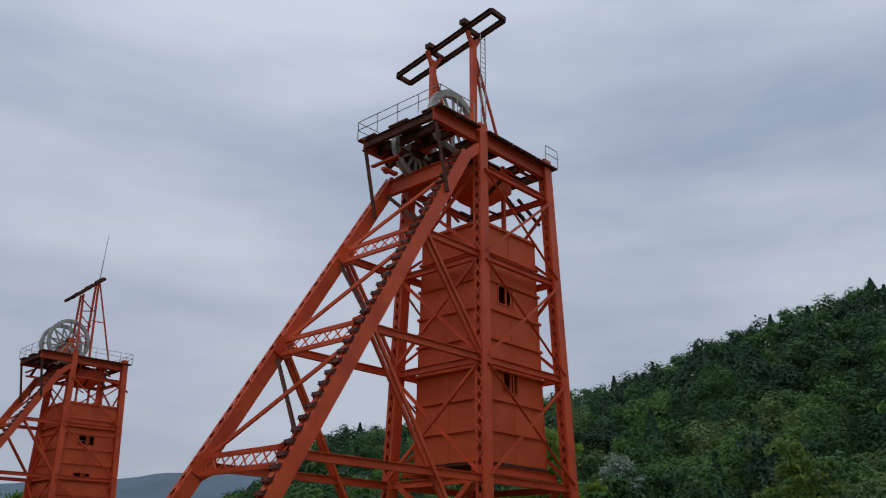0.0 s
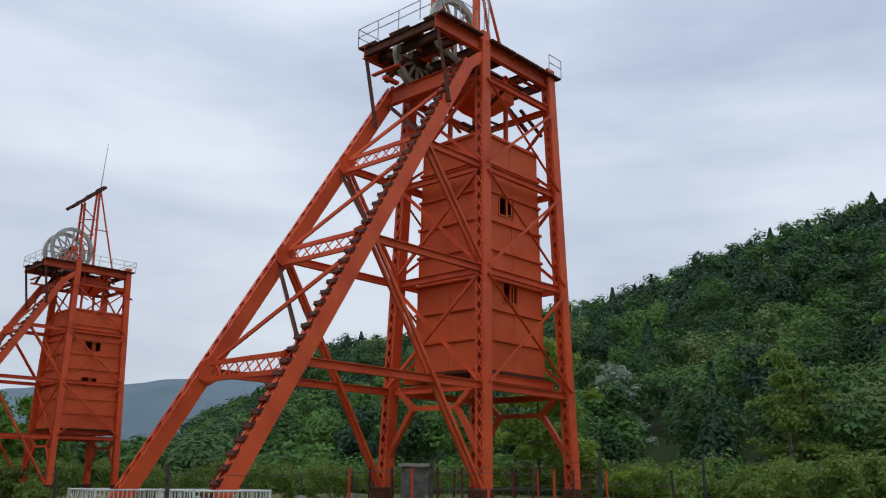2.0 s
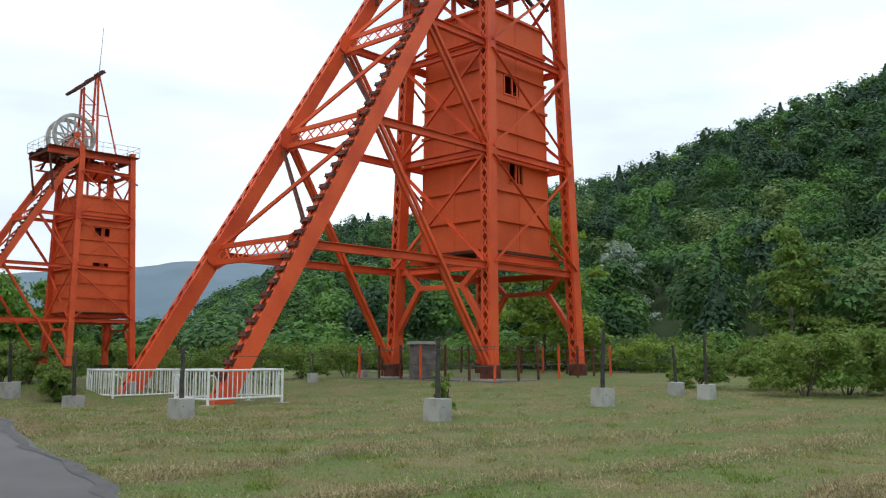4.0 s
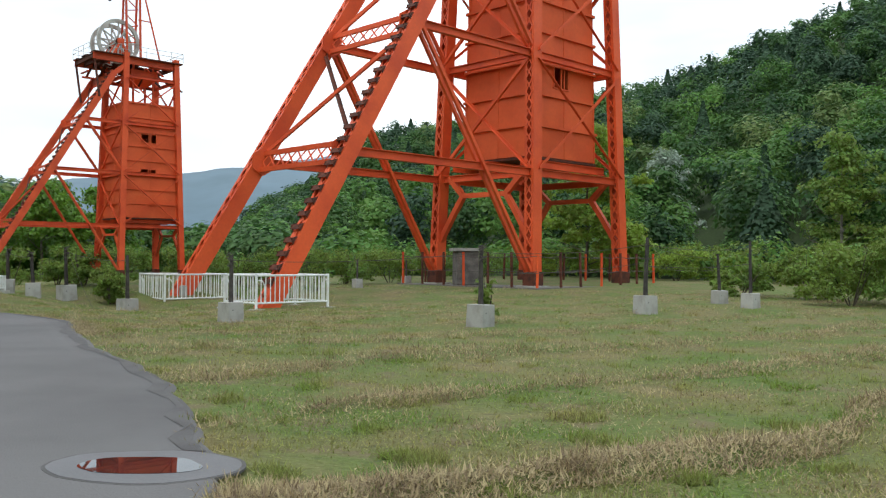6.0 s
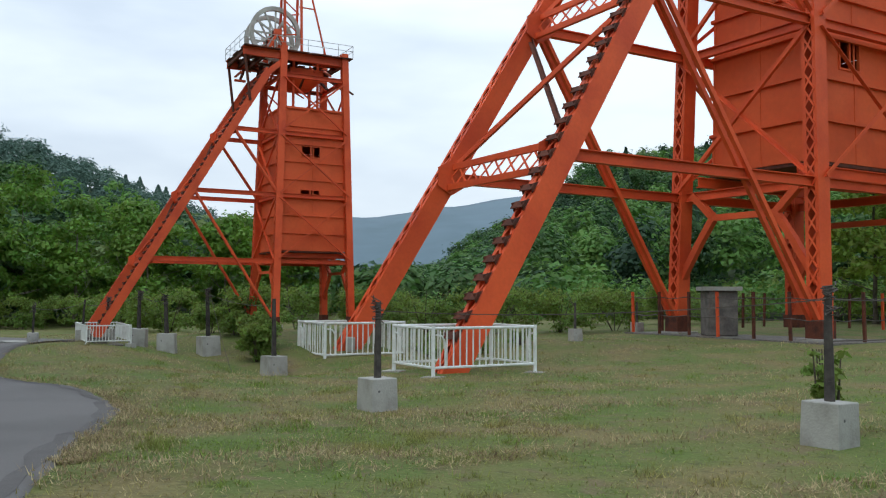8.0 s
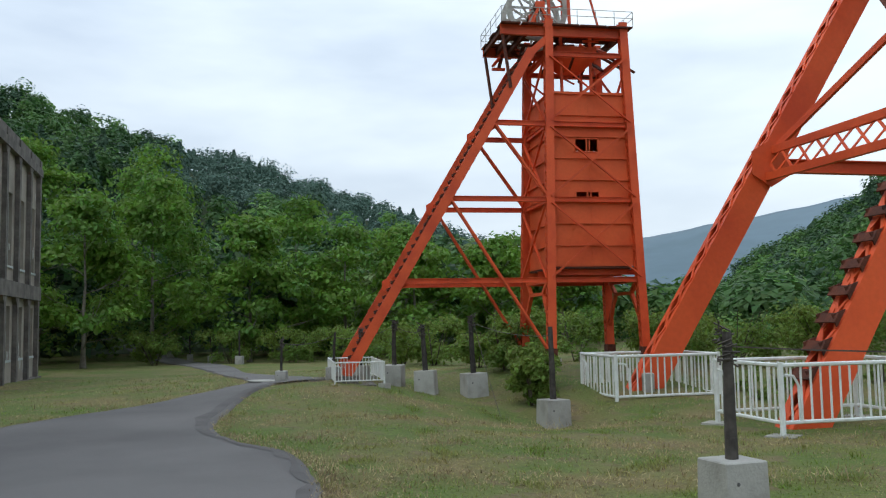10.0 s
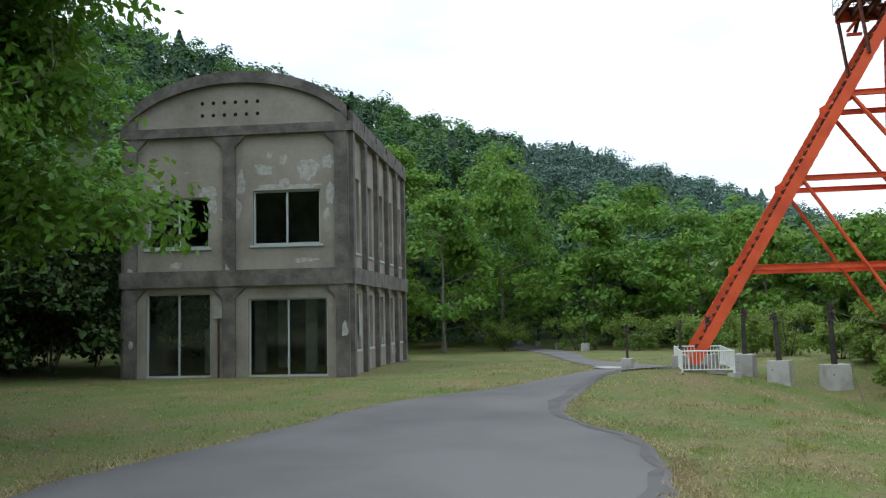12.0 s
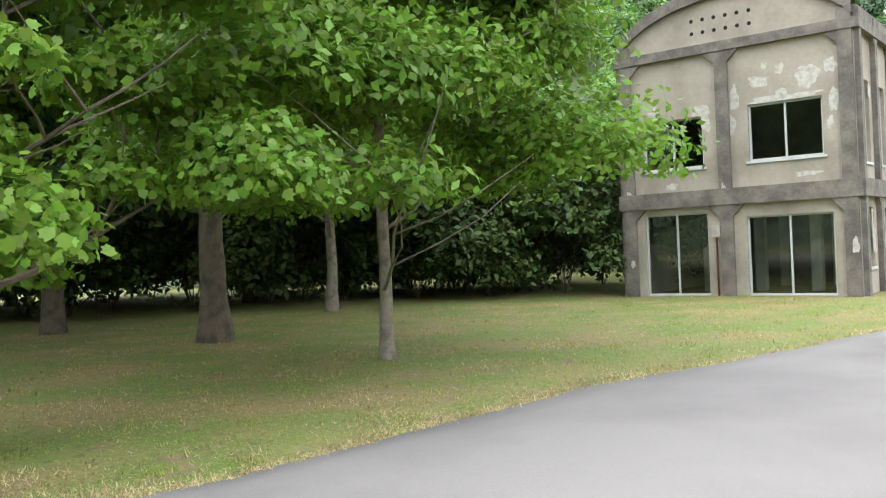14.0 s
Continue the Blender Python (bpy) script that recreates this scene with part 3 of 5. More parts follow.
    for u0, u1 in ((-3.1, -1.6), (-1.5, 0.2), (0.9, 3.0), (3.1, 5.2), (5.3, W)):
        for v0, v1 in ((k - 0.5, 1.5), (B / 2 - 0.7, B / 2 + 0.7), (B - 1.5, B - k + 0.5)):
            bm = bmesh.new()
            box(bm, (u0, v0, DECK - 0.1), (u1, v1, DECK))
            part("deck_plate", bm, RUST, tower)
    if gantry:
        railing(tower, [(-0.4, k - 0.5, DECK), (-3.1, k - 0.5, DECK), (-3.1, B - k + 0.5, DECK), (-1.5, B - k + 0.5, DECK)])
        railing(tower, [(W - 1.2, k - 0.5, DECK), (W, k - 0.5, DECK)])
    else:
        railing(tower, [(-3.1, k - 0.5, DECK), (-3.1, B - k + 0.5, DECK), (W, B - k + 0.5, DECK)])
        railing(tower, [(-3.1, k - 0.5, DECK), (W, k - 0.5, DECK), (W, B - k + 0.5, DECK)])
    for u, v, z, r in ((0.2, 2.2, 24.9, 1.95), (-0.6, 4.3, 23.5, 1.75)) if gantry else ((0.3, 2.0, 25.8, 2.45), (0.6, B - 2.0, 25.8, 2.45)):
        sheave(tower, u, v, z, r)
    # ties and platework crowded under the deck
    rng = random.Random(3)
    for i in range(34):
        a = Vector((rng.uniform(-2.8, W - 0.8), rng.uniform(0.6, B - 0.6), rng.uniform(21.6, 23.7)))
        d = Vector(rng.choice([(1, 0, 0.5), (1, 0, -0.5), (0, 1, 0.6), (0, 1, -0.6), (1, 0, 0), (0, 1, 0)]))
        b = a + d * rng.uniform(1.0, 2.2)
        b.z = min(max(b.z, 21.2), 23.7)
        bm = bmesh.new()
        bar(bm, a, b, rng.uniform(0.1, 0.3), rng.uniform(0.08, 0.2))
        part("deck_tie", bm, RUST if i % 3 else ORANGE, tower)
    # hopper and guides under the deck
    bm = bmesh.new()
    rows = [[bm.verts.new((x, y, z)) for x, y in ((cx - a, cy - b), (cx + a, cy - b), (cx + a, cy + b), (cx - a, cy + b))] for cx, cy, a, b, z in ((3.4, 3.2, 1.6, 1.3, 23.0), (3.4, 3.2, 1.6, 1.3, 22.1), (3.4, 3.2, 0.7, 0.6, 21.3))]
    for r0, r1 in zip(rows, rows[1:]):
        for i in range(4):
            bm.faces.new((r0[i], r0[(i + 1) % 4], r1[(i + 1) % 4], r1[i]))
    bm.faces.new(rows[0]), bm.faces.new(rows[-1])
    bmesh.ops.recalc_face_normals(bm, faces=bm.faces)
    part("hopper", bm, ORANGE, tower)
    for u, v in ((2.2, 2.2), (4.6, 2.2), (2.2, 4.3), (4.6, 4.3)):
        bm = bmesh.new()
        bar(bm, (u, v, 19.1), (u, v, DECK - 0.2), 0.2)
        part("guide_post", bm, ORANGE, tower)
    if gantry:
        z = 30.3
        bm = bmesh.new()
        for s in (-0.58, 0.58):
            ibeam(bm, (-0.03 + s, -1.3, z), (1.29 + s, 7.3, z), 0.2, 0.3)
        for v in (-1.3, 0.8, 3.9, 7.3):
            c = 0.17 + v * 0.153
            bar(bm, (c - 0.58, v, z), (c + 0.58, v, z), 0.2, 0.28)
        for v in (0.8, 3.9):
            c = 0.17 + v * 0.153
            box(bm, (c - 0.95, v - 0.2, z + 0.12), (c - 0.45, v + 0.2, z + 0.42))
        part("gantry_frame", bm, RUST, tower, "dark rust-red hoisting frame on posts")
        for v in (0.8, 3.9):
            c = 0.3
            bm = bmesh.new()
            bar(bm, (c, v, DECK), (c, v, z - 0.6), 0.3, 0.3)
            for s in (-0.5, 0.6):
                bar(bm, (c, v, z - 1.1), (c + s, v, z - 0.1), 0.2, 0.2)
            part("gantry_post", bm, ORANGE, tower)
            for e in (1.5, 2.5):
                bm = bmesh.new()
                bar(bm, (c, v, z - 1.0), (e, v, DECK), 0.12, 0.12)
                part("gantry_stay", bm, ORANGE, tower)
            bm = bmesh.new()
            bar(bm, (c, v, 27.1), (1.35, v, 27.1), 0.09, 0.09)
            part("gantry_stay", bm, ORANGE, tower)
        bm = bmesh.new()
        for s in (-0.2, 0.2):
            rod(bm, (0.8 + s, 0.5, DECK), (0.8 + s, 0.5, z), 0.03, 5)
        for i in range(20):
            p = Vector((0.8, 0.5, DECK + (z - DECK) * i / 20))
            rod(bm, p + Vector((-0.2, 0, 0)), p + Vector((0.2, 0, 0)), 0.02, 4)
        part("ladder", bm, GREY_PAINT, tower)
    else:
        apex = Vector((2.8, 2.0, 33.4))
        for du in (1.0, 2.6):
            for dv in (1.2, 2.8):
                bm = bmesh.new()
                bar(bm, (du, dv, DECK), apex + Vector((du - 2.8, (dv - 2.0) * 0.4, (du - 2.8) * 1.0 - 0.3)), 0.2, 0.2)
                part("gantry_post", bm, ORANGE, tower)
        for z in (25.8, 27.6, 29.4):
            bm = bmesh.new()
            bar(bm, (1.0, 2, z), (2.6, 2, z + 0.3), 0.1)
            bar(bm, (1.0, 2, z + 1.5), (2.6, 2, z + 0.3), 0.1)
            part("brace", bm, ORANGE, tower)
        bm = bmesh.new()
        bar(bm, apex, (5.4, 2.0, DECK), 0.14, 0.14)
        bar(bm, (2.6, 2, 28.6), (4.05, 2, 28.6), 0.1)
        part("gantry_stay", bm, ORANGE, tower)
        bm = bmesh.new()
        for s in (-1.0, 1.0):
            bar(bm, (-0.4, 2 + s, 30.5), apex + Vector((0.2, s, 0)), 0.28, 0.34)
        for a in (0, 0.33, 0.66, 1):
            c = Vector((-0.4, 2, 30.5)).lerp(apex, a)
            bar(bm, c + Vector((0, -1, 0)), c + Vector((0, 1, 0)), 0.3, 0.2)
        part("slanting_frame", bm, RUST, tower, "dark rust-red slanting frame")
        bm = bmesh.new()
        rod(bm, apex, apex + Vector((0.3, 0, 5.6)), 0.06, 6, 0.03)
        part("mast", bm, GREY_PAINT, tower, "thin grey lightning mast")
    return tower


WINDOWS = [(0, 2.75, 14.8, 1.75, 0.9), (0, 2.75, 11.34, 1.75, 0.5)]
T1_AT, T1_TH = (-0.914, 41.520, 0.202), 51.73
T1_WINDOWS = [(0, 1.95, 14.8, 1.2, 0.95), (0, 2.2, 10.1, 1.15, 1.05)]
head_frame(pose(*T1_AT, 0, 0, T1_TH), "tall orange steel headframe with clad shaft housing on raking legs", True, T1_WINDOWS, "winding towers", (1.0, 0.9))
T2X, T2Y, T2Z, T2_TH = -17.267, 33.175, 0.722, 49.12
head_frame(pose(T2X, T2Y, T2Z, 0, 0, T2_TH) @ Matrix.Diagonal((0.357, 0.393, 0.375, 1)), "orange steel headframe with grey rope wheels and a mast", False, WINDOWS, "winding towers", (0.42, 0.42))


# ---- the concrete building ----
def wall_pieces(bm, length, height, thick, holes, m):
    """A wall along local x with rectangular openings that go through it."""
    xs = sorted({0.0, length, *[h[0] for h in holes], *[h[1] for h in holes]})
    for a, b in zip(xs, xs[1:]):
        cuts = sorted((h[2], h[3]) for h in holes if h[0] <= a + 1e-6 and h[1] >= b - 1e-6)
        z = 0.0
        for z0, z1 in cuts:
            if z0 > z + 1e-4:
                box(bm, (a, 0, z), (b, thick, z0), m)
            z = z1
        if z < height - 1e-4:
            box(bm, (a, 0, z), (b, thick, height), m)


def glazed(house, x0, x1, z0, z1, m, bars, sill=True):
    bm = bmesh.new()
    for q in ((x0, x0 + 0.05, z0, z1), (x1 - 0.05, x1, z0, z1), (x0 + 0.05, x1 - 0.05, z0, z0 + 0.05), (x0 + 0.05, x1 - 0.05, z1 - 0.05, z1)):
        box(bm, (q[0], 0.1, q[2]), (q[1], 0.17, q[3]), m)
    for b in bars:
        c = x0 + (x1 - x0) * b
        box(bm, (c - 0.025, 0.095, z0 + 0.05), (c + 0.025, 0.16, z1 - 0.05), m)
    win = part("window", bm, SILL, house)
    edges = [0.0, *bars, 1.0]
    for a, b in zip(edges, edges[1:]):
        bm = bmesh.new()
        box(bm, (x0 + (x1 - x0) * a + 0.045, 0.128, z0 + 0.04), (x0 + (x1 - x0) * b - 0.045, 0.134, z1 - 0.04), m)
        p = part("pane", bm, GLASS, win)
        p.visible_shadow = False
    if sill:
        bm = bmesh.new()
        box(bm, (x0 - 0.08, -0.05, z0 - 0.07), (x1 + 0.08, 0.12, z0 - 0.004), m)
        part("window_sill", bm, SILL, win)
    return win


def haunch(bm, x, z, s, run, rise, y0, y1, m):
    vs = [bm.verts.new(m @ Vector(p)) for p in ((x, y0, z), (x + s * run, y0, z), (x, y0, z - rise), (x, y1, z), (x + s * run, y1, z), (x, y1, z - rise))]
    for f in ((0, 1, 2), (3, 5, 4), (0, 3, 4, 1), (1, 4, 5, 2), (2, 5, 3, 0)):
        bm.faces.new([vs[i] for i in f])


def blob(bm, x, z, w, h, m, rng, y=-0.006):
    n = 24
    ring, k = [], rng.uniform(0, 90)
    for i in range(n):
        a = 2 * math.pi * i / n
        r = 0.85 + 0.55 * noise.noise((math.cos(a) * 1.6, math.sin(a) * 1.6, k)) + 0.1 * rng.random()
        ring.append((x + w / 2 * r * math.cos(a), z + h / 2 * r * math.sin(a)))
    top = [bm.verts.new(m @ Vector((a, y, b))) for a, b in ring]
    low = [bm.verts.new(m @ Vector((a, 0.01, b))) for a, b in ring]
    bm.faces.new(top)
    for i in range(n):
        bm.faces.new((top[i], low[i], low[(i + 1) % n], top[(i + 1) % n]))


def build_house():
    wd, dp, ht = 6.59, 11.2, 7.1
    house = thing("switch_house", pose(-34.50, 18.04, -0.10, 0, 0, 54.45) @ Matrix.Diagonal((1.121, 0.944, 1.121, 1)), "derelict two-storey concrete building with arched gable and patched walls", "building")
    front = Matrix.Identity(4)
    right = Matrix(((0, -1, 0, wd), (1, 0, 0, 0), (0, 0, 1, 0), (0, 0, 0, 1)))
    left = Matrix(((0, 1, 0, 0), (-1, 0, 0, dp), (0, 0, 1, 0), (0, 0, 0, 1)))
    back = Matrix(((-1, 0, 0, wd), (0, -1, 0, dp), (0, 0, 1, 0), (0, 0, 0, 1)))
    f_holes = [(0.62, 2.55, 0.06, 2.45), (3.65, 5.95, 0.06, 2.26), (0.66, 2.5, 3.75, 5.2), (3.8, 5.76, 3.78, 5.33)]
    bays = 5
    s_holes = []
    for i in range(bays):
        c = dp * (i + 0.5) / bays
        s_holes += [(c - 0.42, c + 0.42, 0.75, 2.35), (c - 0.45, c + 0.45, 3.55, 5.75)]
    for name, m, ln, holes in (("wall", front, wd, f_holes), ("wall", right, dp, s_holes), ("wall", left, dp, s_holes), ("wall", back, wd, [])):
        bm = bmesh.new()
        wall_pieces(bm, ln - (0.25 if ln == dp else 0), ht, 0.24, [h for h in holes], m @ Matrix.Translation((0.125 if ln == dp else 0, 0, 0)))
        part(name, bm, PLASTER, house)
    sh = Matrix.Translation((0.125, 0, 0))
    for k, (a, b, z0, z1) in enumerate(f_holes):
        glazed(house, a, b, z0, z1, front, [0.5], sill=k > 1)
    for m in (right, left):
        for a, b, z0, z1 in s_holes:
            glazed(house, a, b, z0, z1, m @ sh, [0.5])
    # gable with its round vents, and the arched rim
    def arch(x):
        t = (x / wd - 0.5) * 2
        return 7.4 + 2.1 * math.sqrt(max(0.0, 1 - 0.8 * t * t)) - 2.1 * math.sqrt(0.2)
    for m, nm in ((front, "gable"), (back, "gable")):
        bm = bmesh.new()
        n = 28
        for i in range(n):
            x0, x1 = wd * i / n, wd * (i + 1) / n
            za, zb = arch(x0), arch(x1)
            vs = [bm.verts.new(m @ Vector(p)) for p in ((x0, 0, ht), (x1, 0, ht), (x1, 0, zb), (x0, 0, za), (x0, 0.24, ht), (x1, 0.24, ht), (x1, 0.24, zb), (x0, 0.24, za))]
            bm.faces.new((vs[0], vs[1], vs[2], vs[3]))
            bm.faces.new((vs[7], vs[6], vs[5], vs[4]))
        part(nm, bm, PLASTER, house)
        bm = bmesh.new()
        for i in range(n):
            x0, x1 = wd * i / n, wd * (i + 1) / n
            za, zb = arch(x0), arch(x1)
            o = [Vector(p) for p in ((x0, -0.16, za - 0.08), (x1, -0.16, zb - 0.08), (x1, -0.16, zb + 0.26), (x0, -0.16, za + 0.26), (x0, 0.34, za - 0.08), (x1, 0.34, zb - 0.08), (x1, 0.34, zb + 0.26), (x0, 0.34, za + 0.26))]
            vs = [bm.verts.new(m @ p) for p in o]
            for f in ((0, 1, 2, 3), (7, 6, 5, 4), (3, 2, 6, 7), (1, 0, 4, 5)):
                bm.faces.new([vs[j] for j in f])
        part("arched_rim", bm, FRAME_CONC, house)
    # the vents aren't cut through: black discs paint the shade inside them
    for r in range(2):
        for i in range(6):
            bm = bmesh.new()
            rod(bm, (2.3 + i * 0.33, -0.004, 7.58 + r * 0.36), (2.3 + i * 0.33, 0.05, 7.58 + r * 0.36), 0.058, 10)
            part("vent_disc", bm, HOLE_SHADE, house, "black disc painting the shade inside a round vent")
    # the vaulted roof
    bm = bmesh.new()
    n = 20
    for i in range(n):
        x0, x1 = wd * i / n, wd * (i + 1) / n
        vs = [bm.verts.new(p) for p in ((x0, 0.3, arch(x0) - 0.02), (x1, 0.3, arch(x1) - 0.02), (x1, dp - 0.3, arch(x1) - 0.02), (x0, dp - 0.3, arch(x0) - 0.02))]
        bm.faces.new(vs)
    g = bmesh.ops.solidify(bm, geom=bm.faces[:], thickness=0.12)
    part("roof", bm, FRAME_CONC, house)
    # the frame: pilasters, bands, haunches
    for m, ln, cols, w in ((front, wd, [0.18, 3.12, wd - 0.2], 0.36), (right, dp, [dp * i / bays for i in range(bays + 1)], 0.30), (left, dp, [dp * i / bays for i in range(bays + 1)], 0.30), (back, wd, [0.18, 3.12, wd - 0.2], 0.36)):
        side = ln == dp
        for i, c in enumerate(cols):
            if side:
                c = min(max(c, 0.16), ln - 0.16)
            bm = bmesh.new()
            box(bm, (c - w / 2, -0.14, 0), (c + w / 2, -0.001, 7.5 if side or i != 1 else ht + 0.1), m)
            part("pilaster", bm, FRAME_CONC, house)
        for z0, z1, out in ((2.62, 3.08, 0.17), (6.95, 7.22, 0.17)):
            bm = bmesh.new()
            box(bm, (-0.1, -out, z0), (ln + 0.1, -0.002, z1), m)
            part("band", bm, FRAME_CONC, house)
        for i in range(len(cols) - 1):
            a, b = cols[i] + w / 2, cols[i + 1] - w / 2
            run = 0.34 if not side else 0.22
            for z in (2.62, 6.95):
                for x, s in ((a, 1), (b, -1)):
                    bm = bmesh.new()
                    haunch(bm, x, z, s, run, run, -0.13, -0.003, m)
                    bmesh.ops.recalc_face_normals(bm, faces=bm.faces)
                    part("haunch", bm, FRAME_CONC, house)
        if side:
            bm = bmesh.new()
            box(bm, (0, -0.1, 7.22), (ln, 0.3, 7.55), m)
            part("parapet", bm, FRAME_CONC, house)
    # pale filler patches
    rng = random.Random(5)
    spots = [(4.7, 5.42, 2.2, 0.2), (4.1, 5.95, 0.6, 0.35), (4.7, 6.2, 0.25, 0.3), (5.4, 5.9, 0.6, 0.7), (6.0, 6.1, 0.35, 0.4), (6.05, 5.2, 0.3, 0.6), (3.3, 4.9, 0.3, 0.7), (2.45, 5.35, 0.55, 0.4), (2.6, 5.0, 0.3, 0.6), (1.5, 3.25, 0.45, 0.2), (5.3, 3.32, 0.7, 0.14),
             (1.0, 5.5, 0.35, 0.4), (4.3, 6.35, 0.2, 0.2), (3.45, 5.5, 0.25, 0.8), (5.95, 4.6, 0.22, 0.35), (0.45, 5.0, 0.2, 0.5), (4.75, 5.55, 0.35, 0.3)]
    for x, z, w, h in spots:
        bm = bmesh.new()
        blob(bm, x, z, w, h, front, rng)
        bmesh.ops.recalc_face_normals(bm, faces=bm.faces)
        part("filler_patch", bm, PATCH, house, "pale filler patch on the render")
    for i in range(26):
        bm = bmesh.new()
        blob(bm, rng.uniform(0.3, dp - 0.3), rng.choice([rng.uniform(0.2, 2.4), rng.uniform(3.3, 6.7)]), rng.uniform(0.15, 0.4), rng.uniform(0.2, 0.8), right, rng)
        bmesh.ops.recalc_face_normals(bm, faces=bm.faces)
        part("filler_patch", bm, PATCH, house, "pale filler patch on the render")
    for i in range(5):
        bm = bmesh.new()
        c = rng.choice([0.18, 3.12, wd - 0.2])
        blob(bm, c + rng.uniform(-0.08, 0.08), rng.uniform(0.3, 6.6), rng.uniform(0.1, 0.22), rng.uniform(0.15, 0.6), front, rng, y=-0.146)
        bmesh.ops.recalc_face_normals(bm, faces=bm.faces)
        part("filler_patch", bm, PATCH, house, "pale filler patch on the render")
    # inside: floors, columns, a partition
    for z in (0.0, 2.85):
        bm = bmesh.new()
        box(bm, (0.25, 0.25, z - 0.1), (wd - 0.25, dp - 0.25, z + 0.04))
        part("inner_floor", bm, FRAME_CONC, house)
    for x in (1.7, 3.3, 4.9):
        for y in (2.6, 5.4):
            bm = bmesh.new()
            box(bm, (x - 0.15, y - 0.15, 0.05), (x + 0.15, y + 0.15, 2.74))
            part("inner_column", bm, CONCRETE, house)
    bm = bmesh.new()
    box(bm, (0.25, 7.6, 0.05), (wd - 0.25, 7.7, 2.74))
    part("partition", bm, FRAME_CONC, house)
    bm = bmesh.new()
    box(bm, (0.25, 5.0, 2.9), (wd - 0.25, 5.1, 7.0))
    part("partition", bm, FRAME_CONC, house)
    # meter box and its pipe
    bm = bmesh.new()
    box(bm, (2.68, -0.12, 1.72), (2.92, -0.002, 2.02))
    box(bm, (2.66, -0.14, 2.02), (2.94, -0.002, 2.06))
    meter = part("meter_box", bm, CONCRETE, house, "small grey meter box")
    bm = bmesh.new()
    rod(bm, (2.8, -0.06, 0), (2.8, -0.06, 1.72), 0.028, 6)
    part("conduit", bm, RUST, meter)
    # worn plinth
    bm = bmesh.new()
    box(bm, (-0.2, -0.2, -0.4), (wd + 0.2, 0.0, 0.03))
    box(bm, (wd, 0.0, -0.4), (wd + 0.2, dp + 0.2, 0.03))
    part("plinth", bm, FRAME_CONC, house)


build_house()


# ---- white pipe fences round the raking legs' feet ----
def pipe_fence(corner, u_dir, u_len, v_len, z, h, k, label, overhang=True):
    u = Vector((math.cos(radians(u_dir)), math.sin(radians(u_dir)), 0))
    v = Vector((-u.y, u.x, 0))
    base = Vector((*corner, z))
    fence = thing("pipe_fence", Matrix.Translation(base), label, "fence", "white fences")
    c = [Vector((0, 0, 0)), u * u_len, u * u_len + v * v_len, v * v_len]
    up = Vector((0, 0, 1))
    for i in range(4):
        a, b = c[i], c[(i + 1) % 4]
        d = (b - a).normalized()
        bm = bmesh.new()
        rod(bm, a + up * h, b + up * h, 0.03 * k, 6)
        part("rail", bm, WHITE, fence)
        bm = bmesh.new()
        rod(bm, a + up * h * 0.2, b + up * h * 0.2, 0.028 * k, 6)
        part("rail", bm, WHITE, fence)
        n = max(4, round((b - a).length / (0.155 * k)))
        for j in range(1, n):
            p = a.lerp(b, j / n)
            bm = bmesh.new()
            rod(bm, p + up * h * 0.2, p + up * h, 0.017 * k, 5)
            part("bar", bm, WHITE, fence)
        bm = bmesh.new()
        rod(bm, a, a + up * (h + 0.04 * k), 0.042 * k, 8)
        part("post", bm, WHITE, fence)
        bm = bmesh.new()
        q = [a + d * 0.06 * k + up * h * 0.86, a + d * 0.2 * k + up * h * 0.84, a + d * 0.27 * k + up * h * 0.72, a + d * 0.28 * k + up * h * 0.22]
        for s, e in zip(q, q[1:]):
            rod(bm, s, e, 0.02 * k, 5)
        part("end_loop", bm, WHITE, fence)
        bm = bmesh.new()
        box(bm, (a.x - 0.2 * k, a.y - 0.2 * k, -0.3 * k), (a.x + 0.2 * k, a.y + 0.2 * k, 0.03))
        part("footing", bm, CONCRETE, fence)
    bm = bmesh.new()
    m = Matrix(((u.x, v.x, 0, 0), (u.y, v.y, 0, 0), (0, 0, 1, 0), (0, 0, 0, 1)))
    box(bm, (0.3 * k, 0.3 * k, -0.4 * k), (u_len - 0.3 * k, v_len - 0.3 * k, -0.02 * k), m)
    part("slab", bm, GRAVEL, fence)
    return fence


pipe_fence((-9.95, 28.48), T1_TH, 3.01, 2.03, -0.25, 1.18, 1.2, "white pipe fence round a raking leg's foot, overgrown")
pipe_fence((-15.04, 32.44), T1_TH, 2.70, 2.13, -0.34, 1.19, 1.2, "white pipe fence round a raking leg's foot")
T2_FOOT = Vector((T2X, T2Y, 0)) - Vector((math.cos(radians(T2_TH)), math.sin(radians(T2_TH)), 0)) * L * 0.357
pipe_fence((T2_FOOT.x + 0.1, T2_FOOT.y - 0.7), T2_TH, 1.2, 3.0, surface(T2_FOOT.x, T2_FOOT.y) - 0.03, 0.55, 0.55, "small white pipe fence round the far tower's feet")


